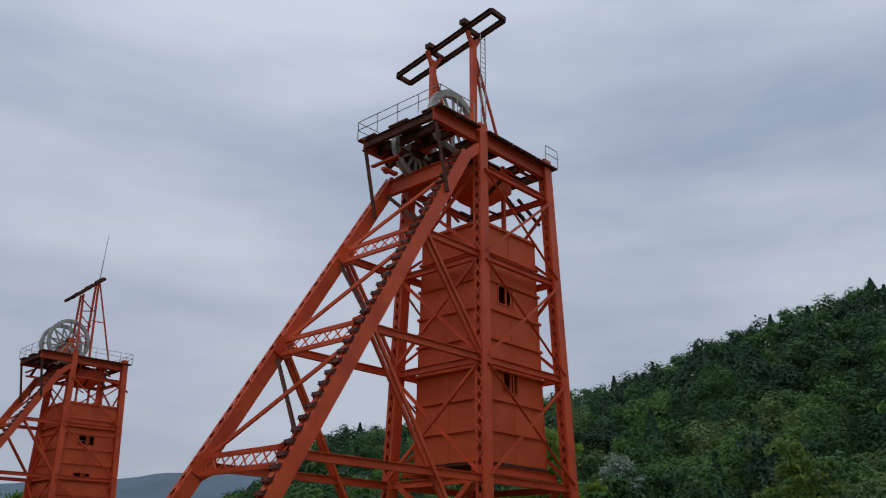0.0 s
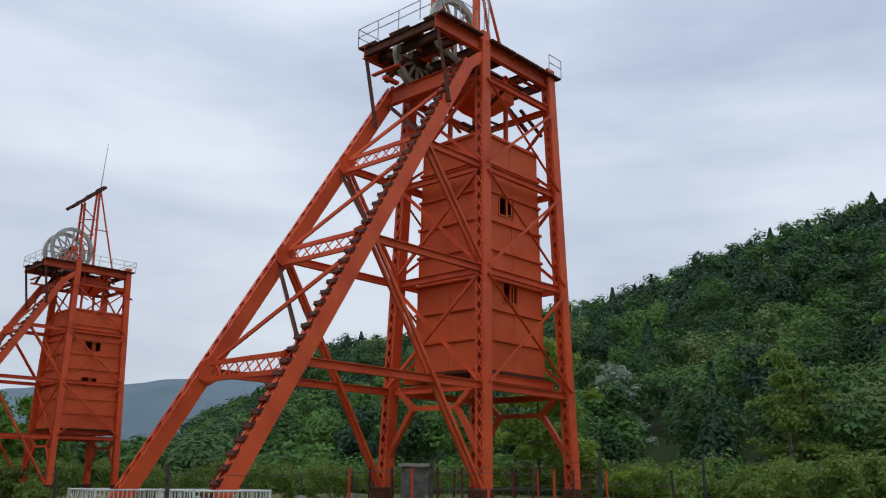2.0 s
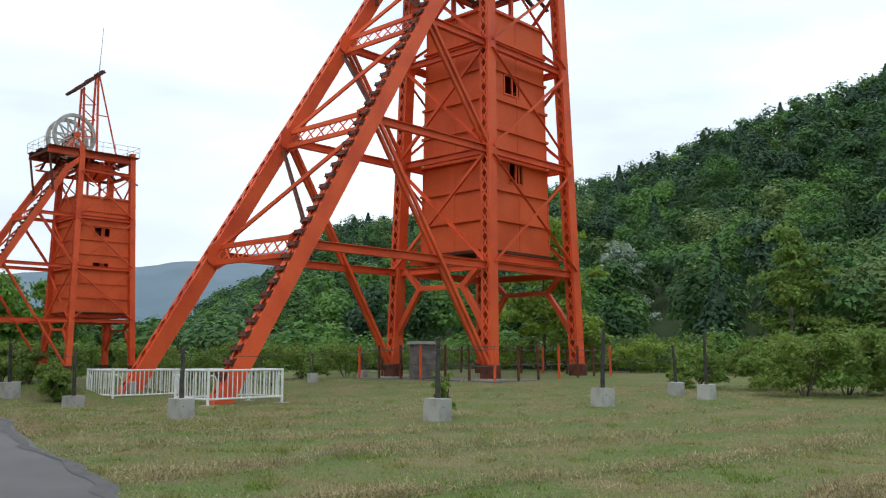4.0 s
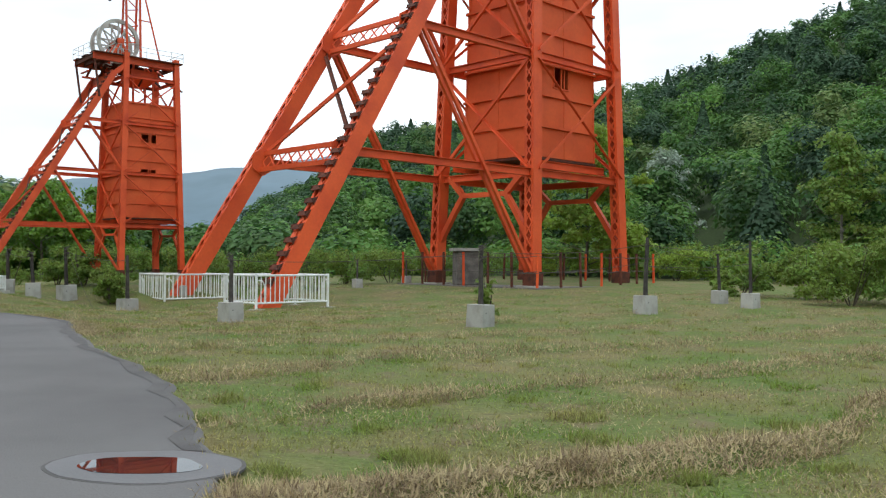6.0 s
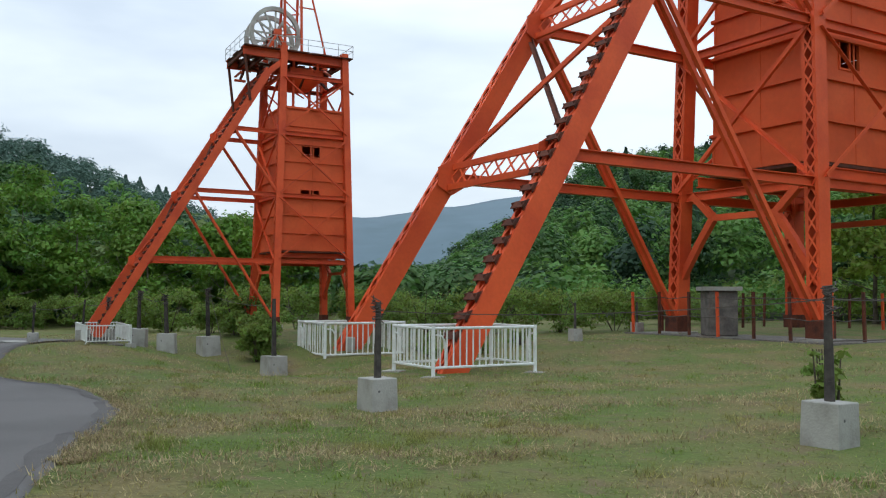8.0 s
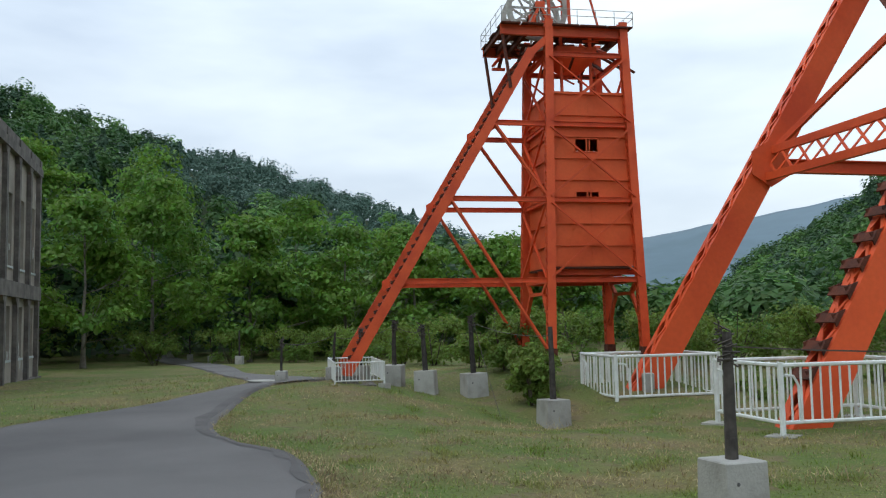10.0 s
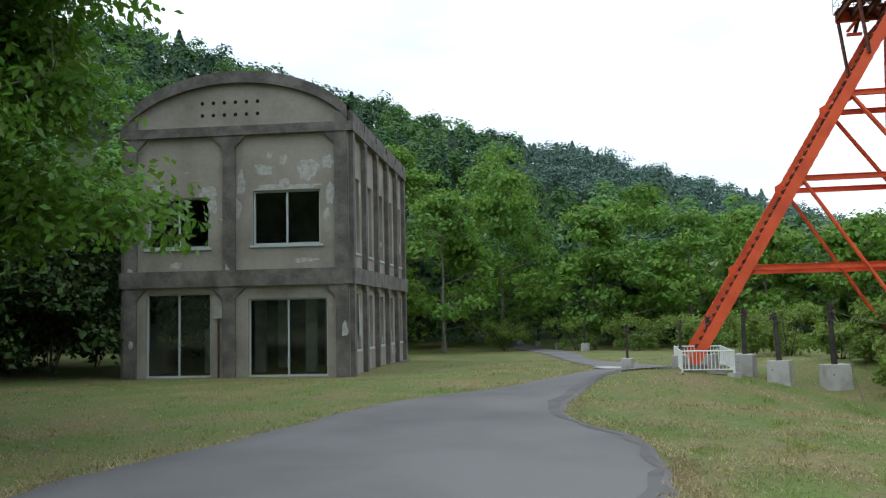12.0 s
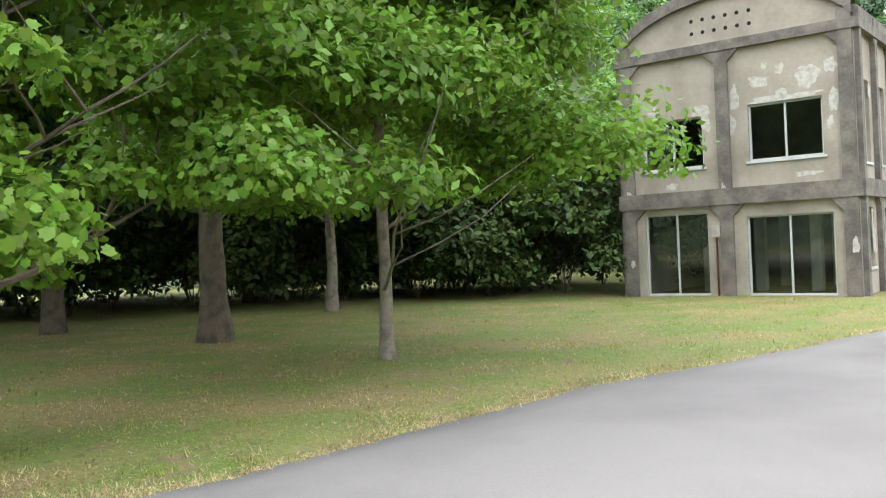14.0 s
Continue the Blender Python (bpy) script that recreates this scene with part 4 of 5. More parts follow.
# ---- concrete blocks with old posts ----
def post_block(x, y, z, s, post_h, lean, wired, rng):
    yaw = rng.uniform(20, 60)
    block = thing("post_block", pose(x, y, z, rng.uniform(-2, 2), rng.uniform(-2, 2), yaw), "weathered concrete block carrying an old dark post", "post block", "post blocks")
    bm = bmesh.new()
    bmesh.ops.create_cube(bm, size=1, matrix=Matrix.Translation((0, 0, s / 2 - 0.08)) @ Matrix.Diagonal((s * 0.96, s * 0.96, s + 0.16, 1)))
    for v in bm.verts:
        if v.co.z > 0:
            v.co.x *= 0.94
            v.co.y *= 0.94
    bmesh.ops.bevel(bm, geom=bm.edges[:], offset=0.012, segments=1, affect="EDGES")
    part("block", bm, CONCRETE, block)
    # a dark disc on the face paints the shade inside a bolt hole
    for k in (-1,):
        bm = bmesh.new()
        rod(bm, (k * 0.1 * s / 0.46, -s * 0.46, s * 0.62), (k * 0.1 * s / 0.46, -s * 0.475, s * 0.62), 0.016 * s / 0.46, 8)
        part("bolt_hole_disc", bm, WET_AND_HOLE, block)
    if post_h:
        bm = bmesh.new()
        p = Vector((0, 0, s - 0.05))
        n = 5
        for i in range(n):
            q = p + Vector((lean[0] / n + rng.uniform(-0.008, 0.008), lean[1] / n + rng.uniform(-0.008, 0.008), post_h / n))
            rod(bm, p, q, s * 0.125 * (1 - 0.06 * i), 8, s * 0.125 * (1 - 0.06 * (i + 1)))
            p = q
        post = part("post", bm, WOOD, block)
        if wired:
            bm = bmesh.new()
            for i in range(26):
                a = rng.uniform(0, 6.3)
                zc = s + post_h * rng.uniform(0.72, 0.97)
                r = s * 0.16
                c0 = Vector((r * math.cos(a) + lean[0], r * math.sin(a) + lean[1], zc))
                c1 = Vector((r * math.cos(a + 1.6) + lean[0], r * math.sin(a + 1.6) + lean[1], zc + rng.uniform(-0.07, 0.07)))
                rod(bm, c0, c1 + (c1 - c0) * rng.uniform(0, 0.5), 0.009, 4)
            tagged(part("wire_coil", bm, WIRE, post), kind="stuff")
    return block


RNG = random.Random(11)
BLOCKS = [(-8.45, 22.2, 0.53, 1.3, True), (-15.49, 30.31, 0.62, 1.65, False), (-18.66, 31.66, 0.62, 1.5, True), (-19.36, 30.57, 0.56, 1.2, True), (-20.39, 30.51, 0.52, 1.2, True), (-21.27, 30.2, 0.4, 1.0, True), (-21.74, 29.66, 0.34, 0.95, False), (-22.83, 28.84, 0.3, 0.85, True), (-50.08, 49.17, 0.41, 0, False), (-38.69, 39.95, 0.39, 1.25, False), (-43.86, 42.2, 0.35, 1.25, False), (-47.1, 43.13, 0.37, 1.25, False), (-50.5, 44.16, 0.41, 1.25, False), (-53.77, 45.49, 0.45, 1.25, False), (-1.69, 20.67, 0.53, 1.45, True), (2.71, 26.05, 0.55, 1.75, False), (5.68, 30.73, 0.45, 1.3, False), (6.27, 28.72, 0.48, 1.7, False), (-8.48, 37.41, 0.38, 0.9, False), (-7.81, 46.31, 0.44, 0.9, False)]
for bx, by, bs, bh, wired in BLOCKS:
    post_block(bx, by, surface(bx, by), bs, bh, (RNG.uniform(-0.06, 0.06), RNG.uniform(-0.06, 0.06)), wired, RNG)


def sagging_wire(a, b, sag, r=0.008):
    bm = bmesh.new()
    a, b = Vector(a), Vector(b)
    side = Vector((0, 0, 1)).cross(b - a).normalized()
    rings = []
    for i in range(9):
        t = i / 8
        q = a.lerp(b, t) - Vector((0, 0, sag * 4 * t * (1 - t)))
        rings.append([bm.verts.new(q + side * r * math.cos(k * 2.094) + Vector((0, 0, r * math.sin(k * 2.094)))) for k in range(3)])
    for r0, r1 in zip(rings, rings[1:]):
        for k in range(3):
            bm.faces.new((r0[k], r0[(k + 1) % 3], r1[(k + 1) % 3], r1[k]))
    tagged(part("fence_wire", bm, WIRE), "thin rusty wire strung between posts", "wire", "fence wires")


def top_of(i, k=0.85):
    bx, by, bs, bh, _ = BLOCKS[i]
    return (bx, by, surface(bx, by) + bs + bh * k)


for i, j in ((0, 14), (14, 15), (15, 16), (15, 17), (1, 2), (3, 4), (4, 5), (5, 6), (6, 7)):
    sagging_wire(top_of(i), top_of(j), 0.12)
for i, j in ((15, 16), (15, 17), (14, 15)):
    sagging_wire(top_of(i, 0.5), top_of(j, 0.55), 0.1)
sagging_wire(top_of(2, 0.9), (-16.4, 29.6, surface(-16.4, 29.6) + 0.05), 0.1)

# gravel pad, rusty pickets and a stone pillar at the tall tower's foot
bm = bmesh.new()
box(bm, (-1.5, -1.5, -0.3), (W + 1.5, B + 1.5, 0.06))
pad = part("tower_pad", bm, GRAVEL)
pad.matrix_basis = pose(*T1_AT, 0, 0, T1_TH)
tagged(pad, "raised grey gravel pad under the tall headframe", "pad", kind="structure")
TM = pose(T1_AT[0], T1_AT[1], T1_AT[2] + 0.06, 0, 0, T1_TH)
loop = [(-1.3, -1.3), (W + 1.3, -1.3), (W + 1.3, B + 1.3), (-1.3, B + 1.3)]
pickets = thing("picket_fence", TM, "low fence of rusty steel pickets and sagging wires", "fence")
for i in range(4):
    a, b = Vector((*loop[i], 0)), Vector((*loop[(i + 1) % 4], 0))
    for j in range(6):
        p = a.lerp(b, j / 6) + Vector((RNG.uniform(-0.1, 0.1), RNG.uniform(-0.1, 0.1), -0.1))
        bm = bmesh.new()
        angle_bar(bm, p, p + Vector((RNG.uniform(-0.06, 0.06), RNG.uniform(-0.06, 0.06), 1.75)), 0.09, 0.02)
        part("picket", bm, RUST if j % 3 else ORANGE, pickets)
    for z in (0.75, 1.45):
        bm = bmesh.new()
        for j in range(6):
            p, q = a.lerp(b, j / 6), a.lerp(b, (j + 1) / 6)
            mid = (p + q) / 2 + Vector((0, 0, z - 0.07))
            rod(bm, p + Vector((0, 0, z)), mid, 0.014, 4)
            rod(bm, mid, q + Vector((0, 0, z)), 0.014, 4)
        part("strand", bm, WIRE, pickets)
pillar = thing("stone_pillar", pose(-4.35, 43.7, 0.26, 0, 0, 20), "squat grey stone pillar with a pale cap", "pillar")
bm = bmesh.new()
box(bm, (-0.55, -0.55, 0), (0.55, 0.55, 1.7))
bmesh.ops.bevel(bm, geom=bm.edges[:], offset=0.04, segments=1, affect="EDGES")
part("shaft", bm, FRAME_CONC, pillar)
bm = bmesh.new()
box(bm, (-0.68, -0.68, 1.7), (0.68, 0.68, 1.85))
part("cap", bm, CONCRETE, pillar)
SX, SY = T2X + 2.4, T2Y + 0.6
stone = thing("stone_pillar", pose(SX, SY, surface(SX, SY) - 0.05, 0, 0, 40), "small grey concrete stump by the far tower", "pillar")
bm = bmesh.new()
box(bm, (-0.13, -0.13, 0), (0.13, 0.13, 0.5))
bmesh.ops.bevel(bm, geom=bm.edges[:], offset=0.02, segments=1, affect="EDGES")
part("shaft", bm, CONCRETE, stone)

# puddles on the road
def puddle(name, x, y, rx, ry, z, material, label, seed):
    bm = bmesh.new()
    rng = random.Random(seed)
    vs = []
    for i in range(40):
        a = 2 * math.pi * i / 40
        k = 1 + 0.12 * noise.noise((math.cos(a) * 1.3, math.sin(a) * 1.3, seed)) + rng.uniform(-0.01, 0.01)
        px, py = x + rx * k * math.cos(a), y + ry * k * math.sin(a)
        vs.append(bm.verts.new((px, py, z)))
    bm.faces.new(vs)
    bmesh.ops.recalc_face_normals(bm, faces=bm.faces)
    for f in bm.faces:
        if f.normal.z < 0:
            f.normal_flip()
    g = bmesh.ops.extrude_face_region(bm, geom=bm.faces[:])
    bmesh.ops.translate(bm, vec=(0, 0, -0.02), verts=[v for v in g["geom"] if isinstance(v, bmesh.types.BMVert)])
    return tagged(part(name, bm, material), label, "puddle", kind="structure")


puddle("silt_line", -2.85, 5.85, 0.74, 0.5, surface(-2.85, 5.85) + 0.0475, SILT, "dark silt line left round a drying puddle", 3)
puddle("damp_patch", -2.85, 5.85, 0.71, 0.475, surface(-2.85, 5.85) + 0.0505, WET_AND_HOLE, "damp smooth asphalt round a puddle", 3)
puddle("puddle", -2.88, 5.83, 0.44, 0.26, surface(-2.88, 5.83) + 0.0535, WATER, "shallow puddle mirroring the headframe on asphalt", 4)
puddle("road_patch", -23.39, 28.73, 0.55, 0.35, surface(-23.39, 28.73) + 0.075, CONCRETE, "pale patch on the asphalt at the bend", 5)


def edge_stain():
    """Damp dark asphalt along the low edge of the lane, of uneven width."""
    bm = bmesh.new()
    rows = []
    for a, b in list(zip(EDGE_RIGHT, EDGE_LEFT))[24:90]:
        a = ragged(a, 3, 0.14)
        way = (b - a).normalized()
        w = (0.05 if a.y < 16 else 0.1) + 0.25 * max(0.0, noise.noise((a.x * 0.3, a.y * 0.3, 17)) + 0.25) + 0.18 * noise.noise((a.x * 2.3, a.y * 2.3, 5))
        lo, hi = a + way * 0.14, a + way * (0.14 + max(0.05, w))
        rows.append([bm.verts.new((p.x, p.y, surface(p.x, p.y) + 0.051)) for p in (lo, lo.lerp(hi, 0.5), hi)])
    for r0, r1 in zip(rows, rows[1:]):
        for k in range(2):
            bm.faces.new((r0[k], r0[k + 1], r1[k + 1], r1[k]))
    bmesh.ops.recalc_face_normals(bm, faces=bm.faces)
    if sum(f.normal.z for f in bm.faces) < 0:
        bmesh.ops.reverse_faces(bm, faces=bm.faces)
    tagged(part("road_stain", bm, SILT, smooth=True), "dark damp band along the asphalt's low edge", "stain", kind="structure")


edge_stain()


# ---- plants ----
def leaf_mesh(name, centres, normals, sizes, material, shape, rng, which=None):
    """Many small leaves, each a flat polygon of its own, as one mesh."""
    n = len(centres)
    normals = normals / np.linalg.norm(normals, axis=1, keepdims=True)
    ref = rng.normal(size=(n, 3))
    a = np.cross(normals, ref)
    a /= np.linalg.norm(a, axis=1, keepdims=True)
    b = np.cross(normals, a)
    k = len(shape)
    sh = np.array(shape, float)
    pts = centres[:, None, :] + sizes[:, None, None] * (sh[None, :, 0, None] * a[:, None, :] + sh[None, :, 1, None] * b[:, None, :] + sh[None, :, 2, None] * normals[:, None, :])
    me = bpy.data.meshes.new(name)
    me.vertices.add(n * k)
    me.vertices.foreach_set("co", pts.reshape(-1).astype(np.float32))
    me.loops.add(n * k)
    me.loops.foreach_set("vertex_index", np.arange(n * k, dtype=np.int32))
    me.polygons.add(n)
    me.polygons.foreach_set("loop_start", np.arange(0, n * k, k, dtype=np.int32))
    me.polygons.foreach_set("loop_total", np.full(n, k, dtype=np.int32))
    for one in material if which is not None else [material]:
        me.materials.append(one)
    if which is not None:
        me.polygons.foreach_set("material_index", which.astype(np.int32))
    me.update(calc_edges=True)
    me.validate()
    return me


OVAL = [(-0.5, 0, 0), (-0.15, -0.3, 0.06), (0.3, -0.22, 0.03), (0.55, 0, -0.05), (0.3, 0.22, 0.03), (-0.15, 0.3, 0.06)]
MAPLE = [(-0.45, 0, 0), (-0.3, -0.3, 0.02), (-0.12, -0.55, -0.05), (0.06, -0.36, 0.03), (0.32, -0.46, -0.06), (0.36, -0.2, 0.02), (0.62, 0, -0.08), (0.36, 0.2, 0.02), (0.32, 0.46, -0.06), (0.06, 0.36, 0.03), (-0.12, 0.55, -0.05), (-0.3, 0.3, 0.02)]
LEAF4 = [(-0.5, 0, 0), (0.0, -0.3, 0.05), (0.58, 0, -0.06), (0.0, 0.3, 0.05)]
BROAD = [(-0.45, 0, 0), (-0.12, -0.55, -0.06), (0.04, -0.3, 0.03), (0.34, -0.46, -0.06), (0.62, 0, -0.08), (0.34, 0.46, -0.06), (0.04, 0.3, 0.03), (-0.12, 0.55, -0.06)]
TUFT = [(-0.55, -0.2, 0), (0.6, -0.1, 0.1), (-0.05, 0.5, 0.05)]


def shell_points(lobes, count, rng, fill=0.35, flat=0.75, jitter=0.55):
    """Points in the outer part of several overlapping lobes, with outward normals."""
    vol = np.array([l[3] ** 2 for l in lobes], float)
    pick = rng.choice(len(lobes), count, p=vol / vol.sum())
    d = rng.normal(size=(count, 3))
    d /= np.linalg.norm(d, axis=1, keepdims=True)
    d[:, 2] = np.where(d[:, 2] < -0.35, -d[:, 2] * 0.5, d[:, 2])
    r = 1 - fill * rng.random(count) ** 1.6
    r *= 1 + 0.12 * rng.normal(size=count)
    L4 = np.array(lobes, float)[pick]
    c = L4[:, :3] + d * (r * L4[:, 3])[:, None] * np.array([1, 1, flat])
    nrm = d * 0.7 + rng.normal(size=(count, 3)) * jitter + np.array([0, 0, 0.45])
    return c, nrm


def limb(bm, p, way, length, r, depth, rng, tips):
    p, way = Vector(p), Vector(way).normalized()
    n = 3
    for i in range(n):
        q = p + way * length / n
        rod(bm, p, q, r * (1 - 0.22 * i), 7 if depth > 1 else 5, r * (1 - 0.22 * (i + 1)))
        p = q
        way = (way + Vector((rng.uniform(-0.2, 0.2), rng.uniform(-0.2, 0.2), rng.uniform(-0.02, 0.14)))).normalized()
        if depth > 0:
            for _ in range(2):
                side = (way + Vector((rng.uniform(-1, 1), rng.uniform(-1, 1), rng.uniform(-0.3, 0.5)))).normalized()
                limb(bm, p, side, length * 0.62, r * 0.42, depth - 1, rng, tips)
    tips.append(p.copy())


def tube(bm, spine, r, seg=12):
    """A trunk in one skin: knotty rings that narrow upwards, with flared roots."""
    steps = []
    for a, b in zip(spine, spine[1:]):
        steps += [a.lerp(b, k / 4) for k in range(4)]
    steps.append(spine[-1])
    top, seed = steps[-1].z, r * 311 % 50
    prev = None
    for s in steps:
        t = max(0.0, s.z / top)
        rr = r * (1 - 0.82 * t) * (1 + 0.55 * math.exp(-max(0.0, s.z) / (r * 1.6)))
        ring = []
        for k in range(seg):
            a = 2 * math.pi * k / seg
            w = rr * (1 + 0.16 * noise.noise((math.cos(a) * 1.4, math.sin(a) * 1.4, s.z * 1.1 + seed)) + 0.10 * math.cos(5 * a + seed) * math.exp(-max(0.0, s.z) / (r * 2)))
            ring.append(bm.verts.new((s.x + w * math.cos(a), s.y + w * math.sin(a), s.z)))
        if prev:
            for k in range(seg):
                bm.faces.new((prev[k], prev[(k + 1) % seg], ring[(k + 1) % seg], ring[k]))
        prev = ring
    bm.faces.new(prev)


def broadleaf(x, y, height, spread, trunk_r, leaves, size, material, bark, label, seed, low=0.25, shape=LEAF4, lean=(0, 0), group="yard trees", lobes_n=16, limbs=9, flat=0.7, centre=(0, 0)):
    rng, nrng = random.Random(seed), np.random.default_rng(seed)
    tree = thing("tree", pose(x, y, surface(x, y) - 0.05), label, "tree", group)
    bm = bmesh.new()
    tips = []
    spine = [Vector((0, 0, -0.1))]
    top = height * 0.8
    n = 7
    for i in range(n):
        q = Vector((lean[0] * (i + 1) / n + rng.uniform(-0.05, 0.05), lean[1] * (i + 1) / n + rng.uniform(-0.05, 0.05), top * (i + 1) / n))
        spine.append(q)
    tube(bm, spine, trunk_r)
    trunk = part("trunk", bm, bark, tree, smooth=True)
    for i in range(limbs):
        t = low + (0.92 - low) * i / limbs
        a = i * 2.4 + rng.uniform(-0.4, 0.4)
        bm = bmesh.new()
        start = Vector((lean[0] * t * 0.8, lean[1] * t * 0.8, top * t))
        limb(bm, start, (math.cos(a), math.sin(a), 0.35), spread * 0.85 * (1 - 0.45 * t), trunk_r * 0.34 * (1 - 0.5 * t), 1, rng, tips)
        part("limb", bm, bark, trunk)
    lobes = []
    for i in range(lobes_n):
        t = rng.random()
        a = rng.uniform(0, 6.283)
        zc = height * (low + 0.06 + (0.92 - low) * t)
        rad = spread * (0.86 - 0.72 * t)
        lobes.append((centre[0] + lean[0] * t + rad * math.cos(a) * rng.uniform(0.55, 1), centre[1] + lean[1] * t + rad * math.sin(a) * rng.uniform(0.55, 1), zc, spread * rng.uniform(0.2, 0.38)))
    for tip in tips[:: max(1, len(tips) // 14)]:
        lobes.append((tip.x, tip.y, tip.z, spread * rng.uniform(0.16, 0.26)))
    c, nrm = shell_points(lobes, leaves, nrng, fill=0.6, flat=flat)
    c[:, 2] = np.maximum(c[:, 2], height * (low - 0.08))
    me = leaf_mesh("crown", c, nrm, size * nrng.uniform(0.7, 1.3, leaves), material, shape, nrng)
    crown = new("crown", me)
    crown.parent = tree
    return tree


def bush(x, y, w, h, leaves, size, material, label, seed, group="bushes", stems=5):
    rng, nrng = random.Random(seed), np.random.default_rng(seed)
    ob = thing("bush", pose(x, y, surface(x, y) - 0.03), label, "bush", group)
    for i in range(stems):
        bm = bmesh.new()
        a = rng.uniform(0, 6.3)
        rod(bm, (0.1 * math.cos(a), 0.1 * math.sin(a), 0), (w * 0.3 * math.cos(a), w * 0.3 * math.sin(a), h * 0.8), 0.025, 5, 0.008)
        part("stem", bm, BARK, ob)
    lobes = [(rng.uniform(-0.5, 0.5) * w * 0.8, rng.uniform(-0.5, 0.5) * w * 0.8, h * rng.uniform(0.08, 0.78), min(w, h) * rng.uniform(0.14, 0.3)) for _ in range(20)]
    c, nrm = shell_points(lobes, leaves, nrng, fill=0.85, flat=1.0)
    c[:, 2] = np.maximum(c[:, 2], 0.04)
    crown = new("foliage", leaf_mesh("foliage", c, nrm, size * nrng.uniform(0.6, 1.4, leaves), material, LEAF4, nrng))
    crown.parent = ob
    return ob


# maples beside the building
broadleaf(-19.5, 11.4, 14.0, 4.9, 0.12, 105000, 0.165, LEAF_MAPLE, PALE_BARK, "young maple with pale slender trunk and dense green crown", 21, low=0.11, shape=LEAF4, lean=(0.2, 0.1), lobes_n=70)
broadleaf(-23.8, 7.1, 20.0, 8.2, 0.30, 70000, 0.23, LEAF_MAPLE, BARK, "mature maple with stout brown trunk and spreading limbs", 22, low=0.19, shape=BROAD, lobes_n=46)
broadleaf(-32.2, 8.2, 13.5, 5.2, 0.19, 9000, 0.36, LEAF_MAPLE, PALE_BARK, "slim leaning maple at the wood's edge", 23, low=0.22, shape=LEAF4, lean=(-0.7, 0.3), lobes_n=22)
broadleaf(-39.9, 7.4, 14.0, 5.4, 0.19, 8000, 0.38, LEAF_MAPLE, BARK, "slender dark maple at the wood's edge", 24, low=0.2, shape=LEAF4, lobes_n=20)
broadleaf(-13.0, 7.9, 8.0, 2.9, 0.17, 34000, 0.115, LEAF_MAPLE, BARK, "maple whose low leafy branches reach over the grass", 25, low=0.17, shape=MAPLE, lobes_n=24, centre=(-0.6, 1.5))
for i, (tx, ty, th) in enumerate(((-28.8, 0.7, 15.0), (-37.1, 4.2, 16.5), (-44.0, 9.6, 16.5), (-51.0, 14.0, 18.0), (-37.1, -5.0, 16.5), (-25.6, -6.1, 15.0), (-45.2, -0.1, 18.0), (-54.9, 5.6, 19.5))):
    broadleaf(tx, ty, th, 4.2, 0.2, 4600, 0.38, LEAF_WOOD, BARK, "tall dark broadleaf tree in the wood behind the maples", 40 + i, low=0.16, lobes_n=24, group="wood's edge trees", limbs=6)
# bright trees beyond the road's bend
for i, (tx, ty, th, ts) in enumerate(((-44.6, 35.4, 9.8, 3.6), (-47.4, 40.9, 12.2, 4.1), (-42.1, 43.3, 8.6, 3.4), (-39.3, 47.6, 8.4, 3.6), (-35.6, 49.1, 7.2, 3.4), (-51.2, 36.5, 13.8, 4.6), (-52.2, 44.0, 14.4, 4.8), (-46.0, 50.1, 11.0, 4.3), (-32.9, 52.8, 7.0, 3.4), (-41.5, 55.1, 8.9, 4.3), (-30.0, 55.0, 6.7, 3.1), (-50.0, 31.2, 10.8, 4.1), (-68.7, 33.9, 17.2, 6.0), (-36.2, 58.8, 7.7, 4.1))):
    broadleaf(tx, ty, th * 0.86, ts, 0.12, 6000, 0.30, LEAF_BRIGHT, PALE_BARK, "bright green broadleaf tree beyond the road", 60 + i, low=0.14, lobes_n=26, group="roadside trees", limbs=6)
# bushes
for i, (bx, by, bw, bh) in enumerate(((-16.7, 31.4, 0.9, 1.2), (-17.2, 32.2, 0.9, 1.2), (-17.5, 32.7, 1.1, 1.2), (-19.6, 34.5, 1.7, 1.6), (-21.5, 35.7, 1.9, 1.4), (-16.8, 39.0, 2.9, 1.8), (-15.5, 41.5, 3.5, 2.2), (-13.2, 43.5, 3.2, 2.1), (-11.0, 45.6, 3.2, 2.0), (-9.0, 47.8, 3.0, 1.9), (-25.2, 38.0, 2.9, 1.8), (-28.1, 39.6, 3.1, 1.7), (-31.2, 41.4, 3.4, 1.9), (-34.6, 43.0, 3.4, 1.8), (-38.0, 42.6, 2.9, 1.8), (-40.9, 41.2, 2.9, 1.8), (-43.6, 38.6, 3.1, 1.9), (-21.4, 41.5, 3.1, 1.9), (-24.8, 43.7, 3.6, 2.3), (-18.8, 44.8, 3.6, 2.3), (-7.3, 54.2, 3.5, 2.2), (-4.5, 56.7, 3.5, 2.1), (-11.3, 53.0, 3.7, 2.1), (-15.2, 50.7, 3.7, 2.2))):
    bush(bx, by, bw, bh, 3600, 0.125, LEAF_BUSH, "loose green bush growing among the posts", 100 + i)
